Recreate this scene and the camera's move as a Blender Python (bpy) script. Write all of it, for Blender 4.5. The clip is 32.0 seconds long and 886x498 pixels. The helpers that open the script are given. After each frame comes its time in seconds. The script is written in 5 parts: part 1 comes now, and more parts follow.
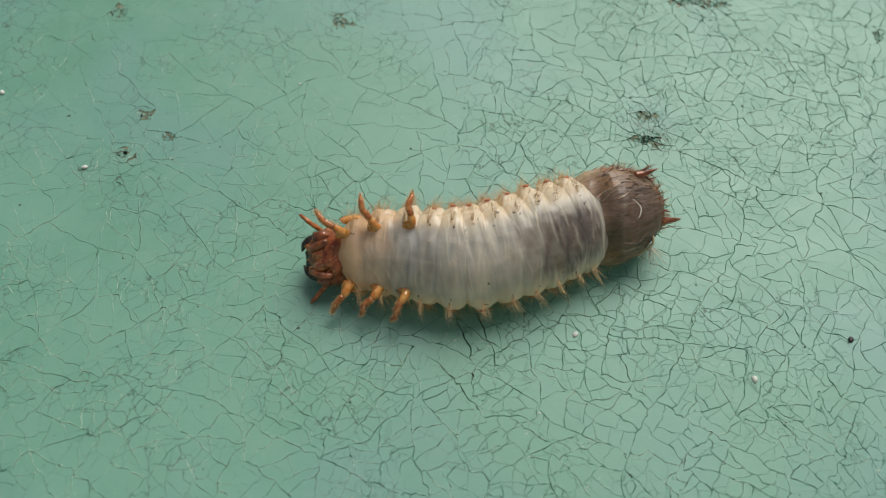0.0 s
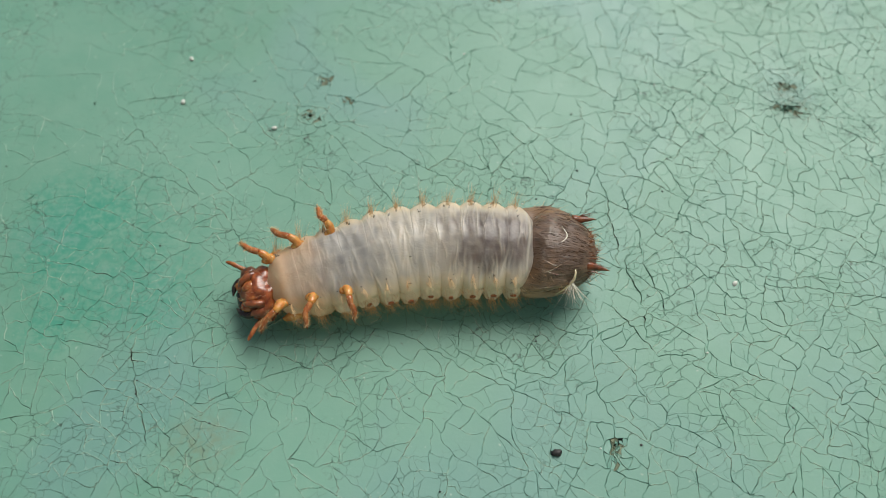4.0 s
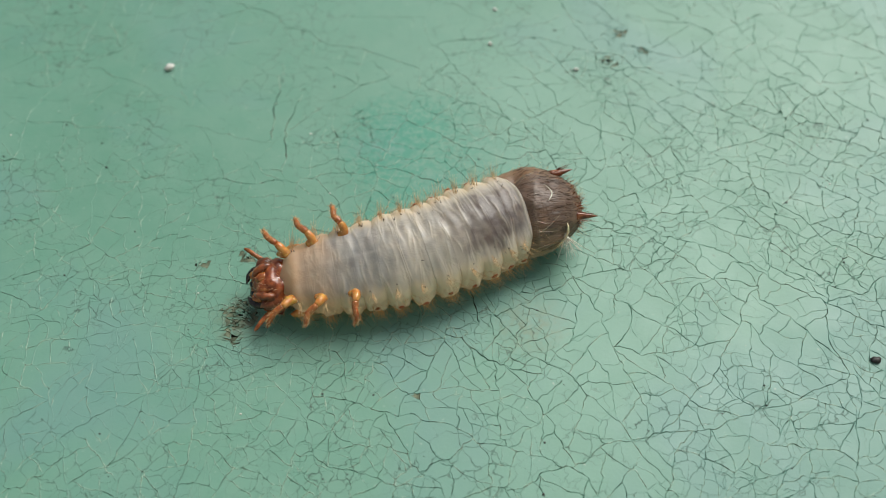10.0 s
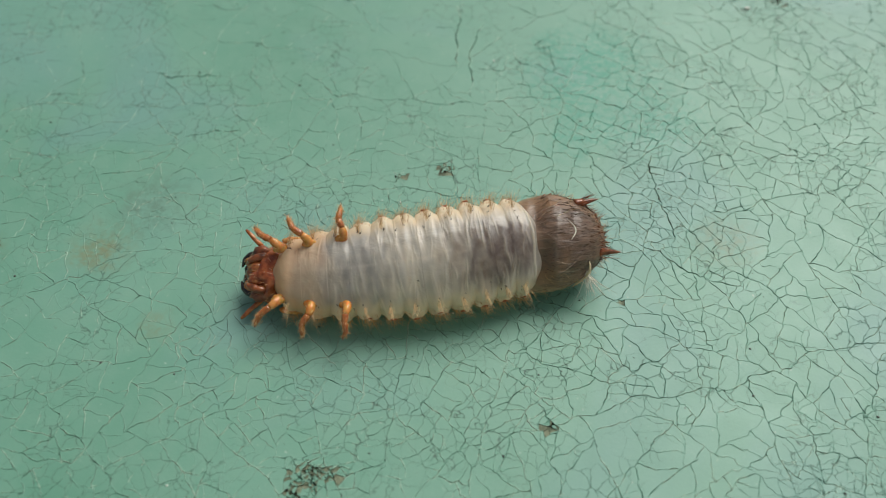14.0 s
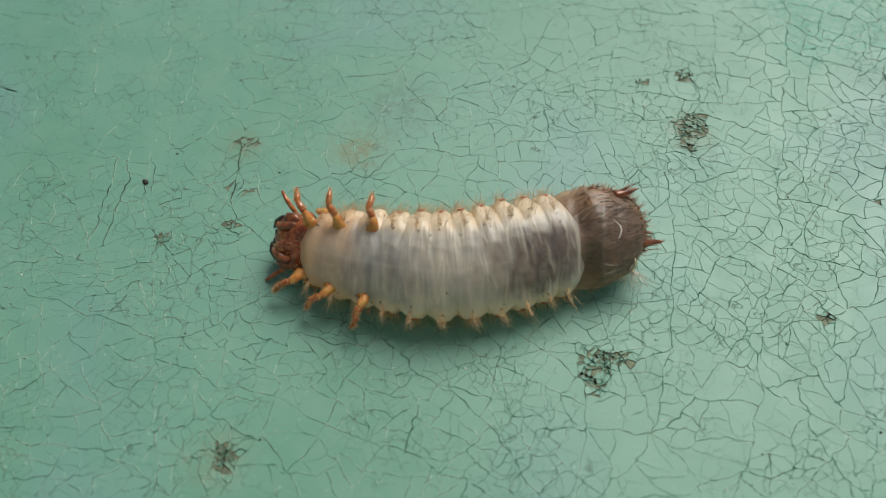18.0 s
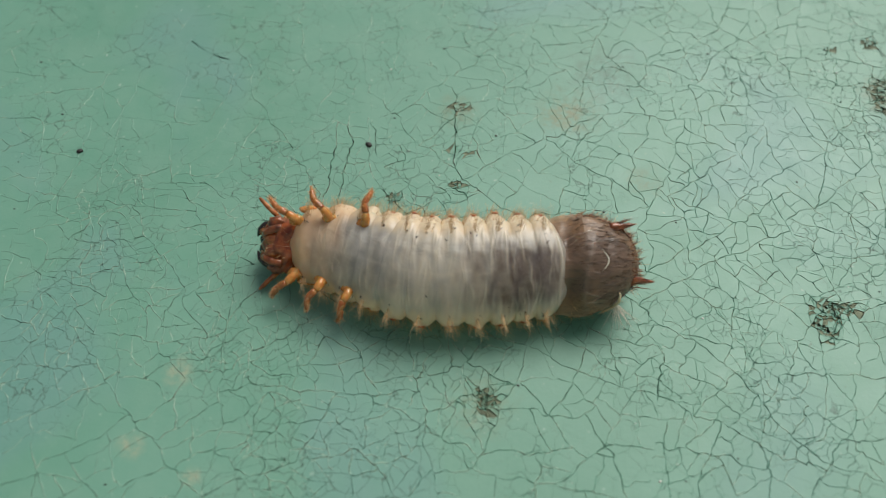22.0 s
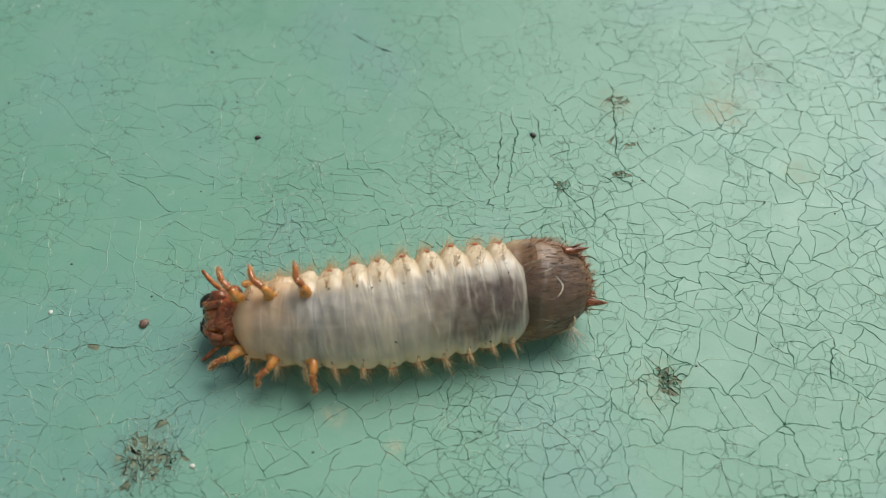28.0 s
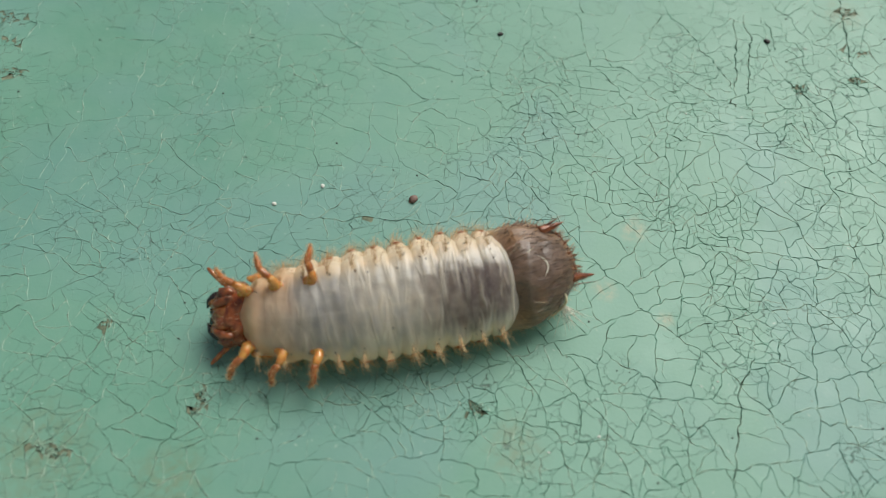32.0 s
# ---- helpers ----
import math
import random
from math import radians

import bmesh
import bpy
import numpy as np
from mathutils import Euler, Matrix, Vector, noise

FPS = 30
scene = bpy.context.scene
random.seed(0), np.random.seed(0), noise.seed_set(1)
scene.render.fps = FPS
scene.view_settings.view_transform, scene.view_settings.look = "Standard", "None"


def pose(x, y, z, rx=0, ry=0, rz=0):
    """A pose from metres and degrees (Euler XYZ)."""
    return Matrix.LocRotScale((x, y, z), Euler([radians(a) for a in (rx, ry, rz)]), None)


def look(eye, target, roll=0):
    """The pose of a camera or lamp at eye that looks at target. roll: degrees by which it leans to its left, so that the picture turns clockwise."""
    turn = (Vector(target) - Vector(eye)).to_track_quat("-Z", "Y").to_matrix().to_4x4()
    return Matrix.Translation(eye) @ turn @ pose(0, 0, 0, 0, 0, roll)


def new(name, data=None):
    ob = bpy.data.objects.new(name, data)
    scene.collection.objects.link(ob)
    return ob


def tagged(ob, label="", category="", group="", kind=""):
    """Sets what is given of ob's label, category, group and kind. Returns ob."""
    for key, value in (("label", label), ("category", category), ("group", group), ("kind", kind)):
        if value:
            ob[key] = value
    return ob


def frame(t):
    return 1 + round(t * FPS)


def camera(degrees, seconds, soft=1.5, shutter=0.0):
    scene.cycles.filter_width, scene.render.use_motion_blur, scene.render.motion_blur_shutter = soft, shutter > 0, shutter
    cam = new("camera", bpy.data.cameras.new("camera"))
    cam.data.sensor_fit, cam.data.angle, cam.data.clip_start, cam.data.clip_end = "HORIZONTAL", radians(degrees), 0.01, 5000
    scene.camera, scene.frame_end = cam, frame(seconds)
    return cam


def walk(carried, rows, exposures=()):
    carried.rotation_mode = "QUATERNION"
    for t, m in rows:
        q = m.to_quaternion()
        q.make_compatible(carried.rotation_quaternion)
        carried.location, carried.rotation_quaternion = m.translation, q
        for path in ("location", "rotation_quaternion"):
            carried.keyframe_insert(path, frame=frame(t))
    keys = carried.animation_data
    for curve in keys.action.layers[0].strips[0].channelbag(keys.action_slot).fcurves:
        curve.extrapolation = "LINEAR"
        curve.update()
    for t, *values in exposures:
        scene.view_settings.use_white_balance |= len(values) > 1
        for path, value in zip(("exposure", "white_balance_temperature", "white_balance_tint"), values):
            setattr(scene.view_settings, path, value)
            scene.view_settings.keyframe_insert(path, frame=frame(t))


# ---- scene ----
cam = camera(49.18, 32.0, soft=1.0)
PATH = [
    (0, (0.10285, -0.02638, 0.10012), (0.10328, 0.02214, 0.01268), 2.40),
    (0.5, (0.10343, -0.02663, 0.09904), (0.10403, 0.02150, 0.01139), 2.68),
    (1, (0.10058, -0.02983, 0.10006), (0.10116, 0.01752, 0.01198), 2.80),
    (1.5, (0.09655, -0.03159, 0.10253), (0.09722, 0.01581, 0.01448), 3.04),
    (2, (0.09551, -0.03467, 0.10350), (0.09607, 0.01297, 0.01558), 2.94),
    (2.5, (0.09467, -0.03499, 0.10295), (0.09530, 0.01204, 0.01470), 2.97),
    (3, (0.08948, -0.03429, 0.10551), (0.09051, 0.01260, 0.01719), 3.67),
    (3.5, (0.08412, -0.03479, 0.10778), (0.08501, 0.01239, 0.01961), 3.59),
    (4, (0.08174, -0.03567, 0.10710), (0.08213, 0.01158, 0.01896), 2.95),
    (4.5, (0.07669, -0.03587, 0.10699), (0.07672, 0.01108, 0.01870), 2.81),
    (6.5, (0.06757, -0.04017, 0.10803), (0.06621, 0.00763, 0.02021), 2.26),
    (7, (0.06466, -0.04202, 0.10734), (0.06251, 0.00662, 0.02000), 2.11),
    (7.5, (0.06376, -0.04574, 0.10703), (0.06061, 0.00459, 0.02068), 1.91),
    (8, (0.06304, -0.04994, 0.10302), (0.05885, 0.00124, 0.01720), 1.55),
    (8.5, (0.06125, -0.05364, 0.10414), (0.05600, -0.00105, 0.01925), 1.09),
    (9, (0.05786, -0.05818, 0.10740), (0.05210, -0.00411, 0.02348), 0.62),
    (9.5, (0.05580, -0.06156, 0.10264), (0.04966, -0.00670, 0.01927), 0.50),
    (10, (0.05328, -0.06305, 0.10011), (0.04574, -0.00680, 0.01777), -0.17),
    (10.5, (0.05053, -0.06696, 0.09705), (0.04255, -0.00983, 0.01536), -0.12),
    (11, (0.04982, -0.06924, 0.09633), (0.04231, -0.01257, 0.01428), 0.49),
    (11.5, (0.04620, -0.07277, 0.09648), (0.03878, -0.01588, 0.01458), 0.93),
    (12, (0.04323, -0.07393, 0.09580), (0.03565, -0.01723, 0.01377), 0.86),
    (12.5, (0.03926, -0.07369, 0.09577), (0.03129, -0.01732, 0.01356), 0.73),
    (13, (0.03693, -0.07461, 0.09595), (0.02833, -0.01838, 0.01370), 0.44),
    (13.5, (0.03448, -0.07620, 0.09702), (0.02567, -0.01990, 0.01484), 0.38),
    (15.5, (0.02602, -0.08170, 0.09689), (0.01645, -0.02643, 0.01410), 0.82),
    (16, (0.02120, -0.08389, 0.09603), (0.01140, -0.02925, 0.01285), 0.63),
    (16.5, (0.01343, -0.08546, 0.09580), (0.00483, -0.03105, 0.01234), 1.76),
    (17, (0.01087, -0.08719, 0.09552), (0.00390, -0.03313, 0.01168), 2.49),
    (17.5, (0.00478, -0.08935, 0.09553), (-0.00331, -0.03519, 0.01186), 1.50),
    (18, (0.00275, -0.09085, 0.09405), (-0.00547, -0.03730, 0.00999), 1.17),
    (18.5, (-0.00236, -0.09376, 0.09509), (-0.00927, -0.04034, 0.01084), 2.27),
    (19, (-0.00836, -0.09581, 0.09463), (-0.01612, -0.04220, 0.01057), 1.25),
    (19.5, (-0.01065, -0.09824, 0.09498), (-0.01798, -0.04480, 0.01078), 1.81),
    (20, (-0.01427, -0.09843, 0.09482), (-0.02134, -0.04497, 0.01061), 2.05),
    (20.5, (-0.01984, -0.09969, 0.09454), (-0.02751, -0.04598, 0.01054), 1.62),
    (21, (-0.02321, -0.10147, 0.09226), (-0.03067, -0.04805, 0.00806), 1.89),
    (21.5, (-0.02311, -0.10147, 0.09309), (-0.03051, -0.04807, 0.00887), 1.76),
    (22, (-0.02340, -0.10153, 0.09510), (-0.03074, -0.04823, 0.01081), 1.74),
    (22.5, (-0.02408, -0.10240, 0.09562), (-0.03142, -0.04877, 0.01154), 1.87),
    (23, (-0.02900, -0.10320, 0.09433), (-0.03620, -0.04993, 0.01000), 2.04),
    (23.5, (-0.03412, -0.10587, 0.09425), (-0.04130, -0.05239, 0.01006), 1.94),
    (24, (-0.03672, -0.10700, 0.09417), (-0.04439, -0.05373, 0.00989), 1.67),
    (24.5, (-0.03785, -0.10709, 0.09320), (-0.04604, -0.05403, 0.00883), 1.38),
    (25, (-0.03789, -0.10529, 0.09540), (-0.04612, -0.05204, 0.01116), 1.48),
    (25.5, (-0.03857, -0.10461, 0.09743), (-0.04649, -0.05108, 0.01334), 1.86),
    (27.5, (-0.04112, -0.10839, 0.09818), (-0.04956, -0.05514, 0.01396), 1.56),
    (28, (-0.04169, -0.10893, 0.09804), (-0.05024, -0.05585, 0.01372), 1.49),
    (28.5, (-0.04308, -0.10964, 0.10017), (-0.05189, -0.05671, 0.01579), 1.34),
    (29, (-0.04518, -0.11342, 0.10028), (-0.05366, -0.06051, 0.01585), 1.80),
    (29.5, (-0.04855, -0.11620, 0.09888), (-0.05702, -0.06332, 0.01443), 2.24),
    (30, (-0.05280, -0.11843, 0.09438), (-0.06183, -0.06641, 0.00946), 1.93),
    (30.5, (-0.05711, -0.11977, 0.09370), (-0.06621, -0.06782, 0.00874), 2.18),
    (31, (-0.06112, -0.12136, 0.09232), (-0.07076, -0.06980, 0.00719), 1.73),
    (31.5, (-0.06489, -0.12330, 0.09302), (-0.07470, -0.07216, 0.00764), 1.72),
    (32, (-0.06731, -0.12646, 0.09516), (-0.07713, -0.07531, 0.00979), 2.16),
]
walk(cam, [(t, look(eye, target, roll)) for t, eye, target, roll in PATH], exposures=((0.0, -0.08), (2.0, 0.02), (9.0, 0.04), (13.0, -0.02), (16.0, -0.06), (20.0, -0.10), (21.5, -0.12), (23.0, 0.02), (25.0, 0.08), (29.0, 0.09), (32.0, 0.03)))
cam.data.dof.use_dof = True
cam.data.dof.focus_distance = 0.114
cam.data.dof.aperture_fstop = 21.0

# ---- light: bright hazy sky, soft sun from behind the larva and to its tail side ----
SUN_FROM = Vector((0.29, 0.59, 0.83)).normalized()
world = bpy.data.worlds.new("sky")
scene.world = world
world.use_nodes = True
wn = world.node_tree.nodes
sky = wn.new("ShaderNodeTexSky")
sky.sky_type = "NISHITA"
sky.sun_disc = False
sky.sun_elevation = math.asin(SUN_FROM.z)
sky.sun_rotation = math.atan2(SUN_FROM.x, SUN_FROM.y)
sky.dust_density = 3.0
haze = wn.new("ShaderNodeHueSaturation")
haze.inputs["Saturation"].default_value = 0.45
world.node_tree.links.new(sky.outputs[0], haze.inputs["Color"])
world.node_tree.links.new(haze.outputs[0], wn["Background"].inputs[0])
wn["Background"].inputs[1].default_value = 0.070
sun = new("sun", bpy.data.lights.new("sun", "SUN"))
sun.data.energy = 2.75
sun.data.angle = radians(36)
sun.data.color = (0.98, 0.96, 0.90)
sun.matrix_world = look(SUN_FROM, (0, 0, 0))

MM = 0.001


# ---- materials ----
def material(name):
    m = bpy.data.materials.new(name)
    m.use_nodes = True
    return m, m.node_tree.nodes, m.node_tree.links, m.node_tree.nodes["Principled BSDF"]


def node(nodes, kind, **values):
    n = nodes.new(kind)
    for key, value in values.items():
        n.inputs[key].default_value = value
    return n


def noise_of(nodes, links, coord, scale, detail=4.0, rough=0.55, warp=0.0):
    n = node(nodes, "ShaderNodeTexNoise", Scale=scale, Detail=detail, Roughness=rough, Distortion=warp)
    links.new(coord, n.inputs["Vector"])
    return n


def spread(nodes, links, value, lo, hi, a=0.0, b=1.0):
    n = node(nodes, "ShaderNodeMapRange", **{"From Min": lo, "From Max": hi, "To Min": a, "To Max": b})
    links.new(value, n.inputs["Value"])
    return n.outputs[0]


def times(nodes, links, a, b):
    n = nodes.new("ShaderNodeMath")
    n.operation = "MULTIPLY"
    for k, v in enumerate((a, b)):
        if isinstance(v, float):
            n.inputs[k].default_value = v
        else:
            links.new(v, n.inputs[k])
    return n.outputs[0]


def blend(nodes, links, fac, a, b, mode="MIX"):
    n = nodes.new("ShaderNodeMix")
    n.data_type, n.blend_type = "RGBA", mode
    for socket, v in ((n.inputs[0], fac), (n.inputs[6], a), (n.inputs[7], b)):
        if isinstance(v, (int, float)):
            socket.default_value = v
        elif isinstance(v, tuple):
            socket.default_value = (*v, 1)
        else:
            links.new(v, socket)
    return n.outputs[2]


STAINS = (("teal", 39, 20, 13), ("teal", 36, 24, 8), ("teal", 47, 14, 7), ("brown", -19.0, -18.0, 4.5), ("brown", -24.6, -60, 4.2),
          ("dark", 21.5, -8.5, 3.6), ("brown", -65.7, -90.8, 3.6), ("brown", -113, -103, 6.5), ("brown", -9.2, -27.4, 2.8),
          ("dark", -15.4, -10.2, 6), ("brown", -98.9, -102.2, 4.2), ("brown", 56.1, -4.1, 4.5), ("dark", -78, -79, 4.5), ("dark", 129, 47, 4), ("teal", 38.3, 10.9, 5), ("teal", 34.5, 16.3, 5), ("teal", 34.6, 8.3, 4), ("teal", 38.1, 25.1, 5), ("brown", 21.1, -8.1, 3.2), ("brown", -19.2, -18.7, 2.6), ("brown", -33.2, -20.5, 3), ("brown", -19.7, -18.8, 2.5), ("dark", -77.5, -78.7, 4), ("tan", -57.1, -61.8, 1.8), ("tan", -59.4, -70.5, 1.6), ("tan", -52.3, -72.8, 1.3))
STAIN_COLOURS = {"tan": ((0.40, 0.38, 0.25), 0.6), "teal": ((0.035, 0.27, 0.18), 0.62), "brown": ((0.20, 0.20, 0.10), 0.42), "dark": ((0.09, 0.14, 0.10), 0.45)}


def paint_material(name="green_paint", worn_or_lit=False):
    """Weathered green gloss paint: blotches, stains, hairline cracks, dust."""
    m, nodes, links, bsdf = material(name)
    co = nodes.new("ShaderNodeTexCoord").outputs["Object"]
    big = noise_of(nodes, links, co, 22.0, 3.0)
    mid = noise_of(nodes, links, co, 240.0, 5.0, 0.62)
    fine = noise_of(nodes, links, co, 2600.0, 3.0)
    colour = blend(nodes, links, spread(nodes, links, big.outputs[0], 0.35, 0.68), (0.117, 0.294, 0.204), (0.159, 0.347, 0.256))
    colour = blend(nodes, links, spread(nodes, links, mid.outputs[0], 0.40, 0.75, 0.0, 0.35), colour, (0.215, 0.375, 0.285))
    bluish = noise_of(nodes, links, co, 34.0, 3.0, 0.5, 0.6)
    colour = blend(nodes, links, spread(nodes, links, bluish.outputs[0], 0.50, 0.66, 0.0, 0.42), colour, (0.150, 0.300, 0.292))
    for kind, x, y, r in STAINS:
        far = nodes.new("ShaderNodeVectorMath")
        far.operation = "DISTANCE"
        warp = nodes.new("ShaderNodeVectorMath")
        warp.operation = "MULTIPLY_ADD"
        links.new(mid.outputs["Color"], warp.inputs[0])
        warp.inputs[1].default_value = (r * 1.1 * MM,) * 3
        links.new(co, warp.inputs[2])
        links.new(warp.outputs[0], far.inputs[0])
        far.inputs[1].default_value = ((x + r * 0.55) * MM, (y + r * 0.55) * MM, r * 0.55 * MM)
        tint, most = STAIN_COLOURS[kind]
        fall = spread(nodes, links, far.outputs["Value"], r * 1.15 * MM, r * 0.35 * MM, 0.0, most)
        patchy = spread(nodes, links, noise_of(nodes, links, co, 900.0, 4.0, 0.7).outputs[0], 0.42, 0.60, 0.15, 1.0)
        colour = blend(nodes, links, times(nodes, links, fall, patchy), colour, tint)
    # hairline cracks between the open ones
    bend = nodes.new("ShaderNodeVectorMath")
    bend.operation = "MULTIPLY_ADD"
    links.new(noise_of(nodes, links, co, 420.0, 3.0).outputs["Color"], bend.inputs[0])
    bend.inputs[1].default_value = (0.0022,) * 3
    links.new(co, bend.inputs[2])
    cells = nodes.new("ShaderNodeTexVoronoi")
    cells.feature = "DISTANCE_TO_EDGE"
    cells.inputs["Scale"].default_value = 480.0
    links.new(bend.outputs[0], cells.inputs["Vector"])
    hair = spread(nodes, links, cells.outputs["Distance"], 0.0, 0.022, 1.0, 0.0)
    where = spread(nodes, links, noise_of(nodes, links, co, 75.0, 3.0).outputs[0], 0.45, 0.58)
    hair = times(nodes, links, hair, where)
    colour = blend(nodes, links, times(nodes, links, hair, 0.9), colour, (0.035, 0.075, 0.05))
    dust = spread(nodes, links, noise_of(nodes, links, co, 1500.0, 2.0, 0.5).outputs[0], 0.70, 0.76, 0.0, 0.5)
    colour = blend(nodes, links, dust, colour, (0.42, 0.50, 0.42))
    soot = spread(nodes, links, noise_of(nodes, links, co, 1100.0, 3.0, 0.6).outputs[0], 0.30, 0.24, 0.0, 0.55)
    colour = blend(nodes, links, soot, colour, (0.10, 0.13, 0.09))
    if worn_or_lit:
        # crack lips: the light their raised edges catch is painted in as paler green
        lit_mix = spread(nodes, links, noise_of(nodes, links, co, 1800.0, 3.0, 0.6).outputs[0], 0.38, 0.62, 0.15, 0.85)
        colour = blend(nodes, links, lit_mix, colour, (0.36, 0.50, 0.38))
    bsdf.inputs["Specular IOR Level"].default_value = 0.52
    links.new(colour, bsdf.inputs["Base Color"])
    links.new(spread(nodes, links, mid.outputs[0], 0.3, 0.7, 0.39, 0.53), bsdf.inputs["Roughness"])
    bump = node(nodes, "ShaderNodeBump", Strength=0.35, Distance=0.00006)
    links.new(mid.outputs[0], bump.inputs["Height"])
    bump2 = node(nodes, "ShaderNodeBump", Strength=0.5, Distance=0.00003)
    links.new(fine.outputs[0], bump2.inputs["Height"])
    links.new(bump.outputs[0], bump2.inputs["Normal"])
    bump3 = node(nodes, "ShaderNodeBump", Strength=0.6, Distance=0.00005)
    bump3.invert = True
    links.new(hair, bump3.inputs["Height"])
    links.new(bump2.outputs[0], bump3.inputs["Normal"])
    links.new(bump3.outputs[0], bsdf.inputs["Normal"])
    return m


def speckled(name, dark, light, scale, roughness=0.6, bump=0.3, depth=0.00005):
    m, nodes, links, bsdf = material(name)
    co = nodes.new("ShaderNodeTexCoord").outputs["Object"]
    n = noise_of(nodes, links, co, scale, 5.0, 0.6)
    links.new(blend(nodes, links, spread(nodes, links, n.outputs[0], 0.35, 0.68), dark, light), bsdf.inputs["Base Color"])
    bsdf.inputs["Roughness"].default_value = roughness
    b = node(nodes, "ShaderNodeBump", Strength=bump, Distance=depth)
    links.new(n.outputs[0], b.inputs["Height"])
    links.new(b.outputs[0], bsdf.inputs["Normal"])
    return m


def skin_material(name, roughness, soft, stripes):
    """Waxy larval skin; its pigment comes from the mesh's colour layer, its wrinkles from fine bands across the body."""
    m, nodes, links, bsdf = material(name)
    co = nodes.new("ShaderNodeTexCoord").outputs["Object"]
    tint = nodes.new("ShaderNodeVertexColor")
    tint.layer_name = "pigment"
    mott = noise_of(nodes, links, co, 900.0, 4.0, 0.6)
    colour = blend(nodes, links, spread(nodes, links, mott.outputs[0], 0.40, 0.75, 0.0, 0.35), tint.outputs[0], (0.78, 0.72, 0.58) if stripes == "X" else (0.08, 0.06, 0.05))
    squash = nodes.new("ShaderNodeMapping")
    squash.inputs["Scale"].default_value = (1.0, 0.30, 0.30) if stripes == "X" else (0.10, 1.0, 1.0)
    links.new(co, squash.inputs[0])
    lines = noise_of(nodes, links, squash.outputs[0], 900.0 if stripes == "X" else 2200.0, 3.0, 0.5, 0.8)
    streak = spread(nodes, links, lines.outputs[0], *((0.62, 0.74, 0.0, 0.05) if stripes == "X" else (0.55, 0.68, 0.0, 0.55)))
    colour = blend(nodes, links, streak, colour, (0.80, 0.76, 0.66) if stripes == "X" else (0.06, 0.045, 0.035))
    links.new(colour, bsdf.inputs["Base Color"])
    bsdf.inputs["Roughness"].default_value = roughness
    bsdf.inputs["Subsurface Weight"].default_value = soft
    bsdf.inputs["Subsurface Radius"].default_value = (1.0, 0.75, 0.5)
    bsdf.subsurface_method = "BURLEY"
    bsdf.inputs["Subsurface Scale"].default_value = 0.0026
    bsdf.inputs["Coat Weight"].default_value = 0.35 if stripes == "X" else 0.22
    bsdf.inputs["Coat Roughness"].default_value = 0.16
    b = node(nodes, "ShaderNodeBump", Strength=0.25 if stripes == "X" else 0.9, Distance=0.00010 if stripes == "X" else 0.00016)
    links.new(lines.outputs[0], b.inputs["Height"])
    lumps = node(nodes, "ShaderNodeBump", Strength=0.6, Distance=0.00034 if stripes == "X" else 0.0008)
    links.new(noise_of(nodes, links, co, 480.0 if stripes == "X" else 330.0, 3.0, 0.5, 0.6).outputs[0], lumps.inputs["Height"])
    links.new(lumps.outputs[0], b.inputs["Normal"])
    b2 = node(nodes, "ShaderNodeBump", Strength=0.3, Distance=0.00010)
    links.new(mott.outputs[0], b2.inputs["Height"])
    links.new(b.outputs[0], b2.inputs["Normal"])
    links.new(b2.outputs[0], bsdf.inputs["Normal"])
    # thin skin: part of the light passes through and fills the body
    through_ = nodes.new("ShaderNodeBsdfTranslucent")
    links.new(blend(nodes, links, 0.75, colour, (1.0, 0.93, 0.76)), through_.inputs["Color"])
    both = nodes.new("ShaderNodeMixShader")
    both.inputs[0].default_value = 0.37 if stripes == "X" else 0.14
    links.new(bsdf.outputs[0], both.inputs[1])
    links.new(through_.outputs[0], both.inputs[2])
    links.new(both.outputs[0], nodes["Material Output"].inputs["Surface"])
    return m


def chitin(name, dark, light, roughness=0.3, soft=0.15):
    m = speckled(name, dark, light, 1400.0, roughness, 0.35, 0.00006)
    bsdf = m.node_tree.nodes["Principled BSDF"]
    bsdf.inputs["Subsurface Weight"].default_value = soft
    bsdf.inputs["Subsurface Scale"].default_value = 0.0004
    bsdf.inputs["Coat Weight"].default_value = 0.3
    return m


PAINT = paint_material()
LIT_LIP = paint_material("lit_lip_green_paint", True)
PRIMER = speckled("brown_primer", (0.016, 0.017, 0.012), (0.26, 0.22, 0.14), 1500.0, 0.85, 0.8, 0.0001)
# very dark green for the side walls of open cracks
CRACK_WALL = speckled("dark_crack_wall", (0.015, 0.022, 0.015), (0.09, 0.11, 0.075), 1800.0, 0.9, 0.5, 0.00005)
BARE_WOOD = speckled("bare_primer", (0.075, 0.10, 0.06), (0.25, 0.28, 0.18), 1100.0, 0.8, 0.6, 0.0001)
SKIN = skin_material("pale_skin", 0.36, 0.45, "X")
SAC = skin_material("grey_brown_skin", 0.44, 0.35, "L")
AMBER = chitin("amber_chitin", (0.24, 0.062, 0.017), (0.60, 0.225, 0.062), 0.16, 0.35)
YELLOW = chitin("yellow_amber_chitin", (0.50, 0.17, 0.03), (0.78, 0.40, 0.11), 0.18, 0.45)
STRAW = chitin("straw", (0.55, 0.44, 0.24), (0.74, 0.64, 0.42), 0.45, 0.1)
RUST = chitin("rust_chitin", (0.09, 0.024, 0.009), (0.36, 0.105, 0.030), 0.28)
PORE = chitin("red_brown_pore", (0.34, 0.075, 0.022), (0.56, 0.165, 0.05), 0.4, 0.1)
SHELL = chitin("head_shell", (0.16, 0.034, 0.012), (0.44, 0.125, 0.038), 0.24, 0.3)
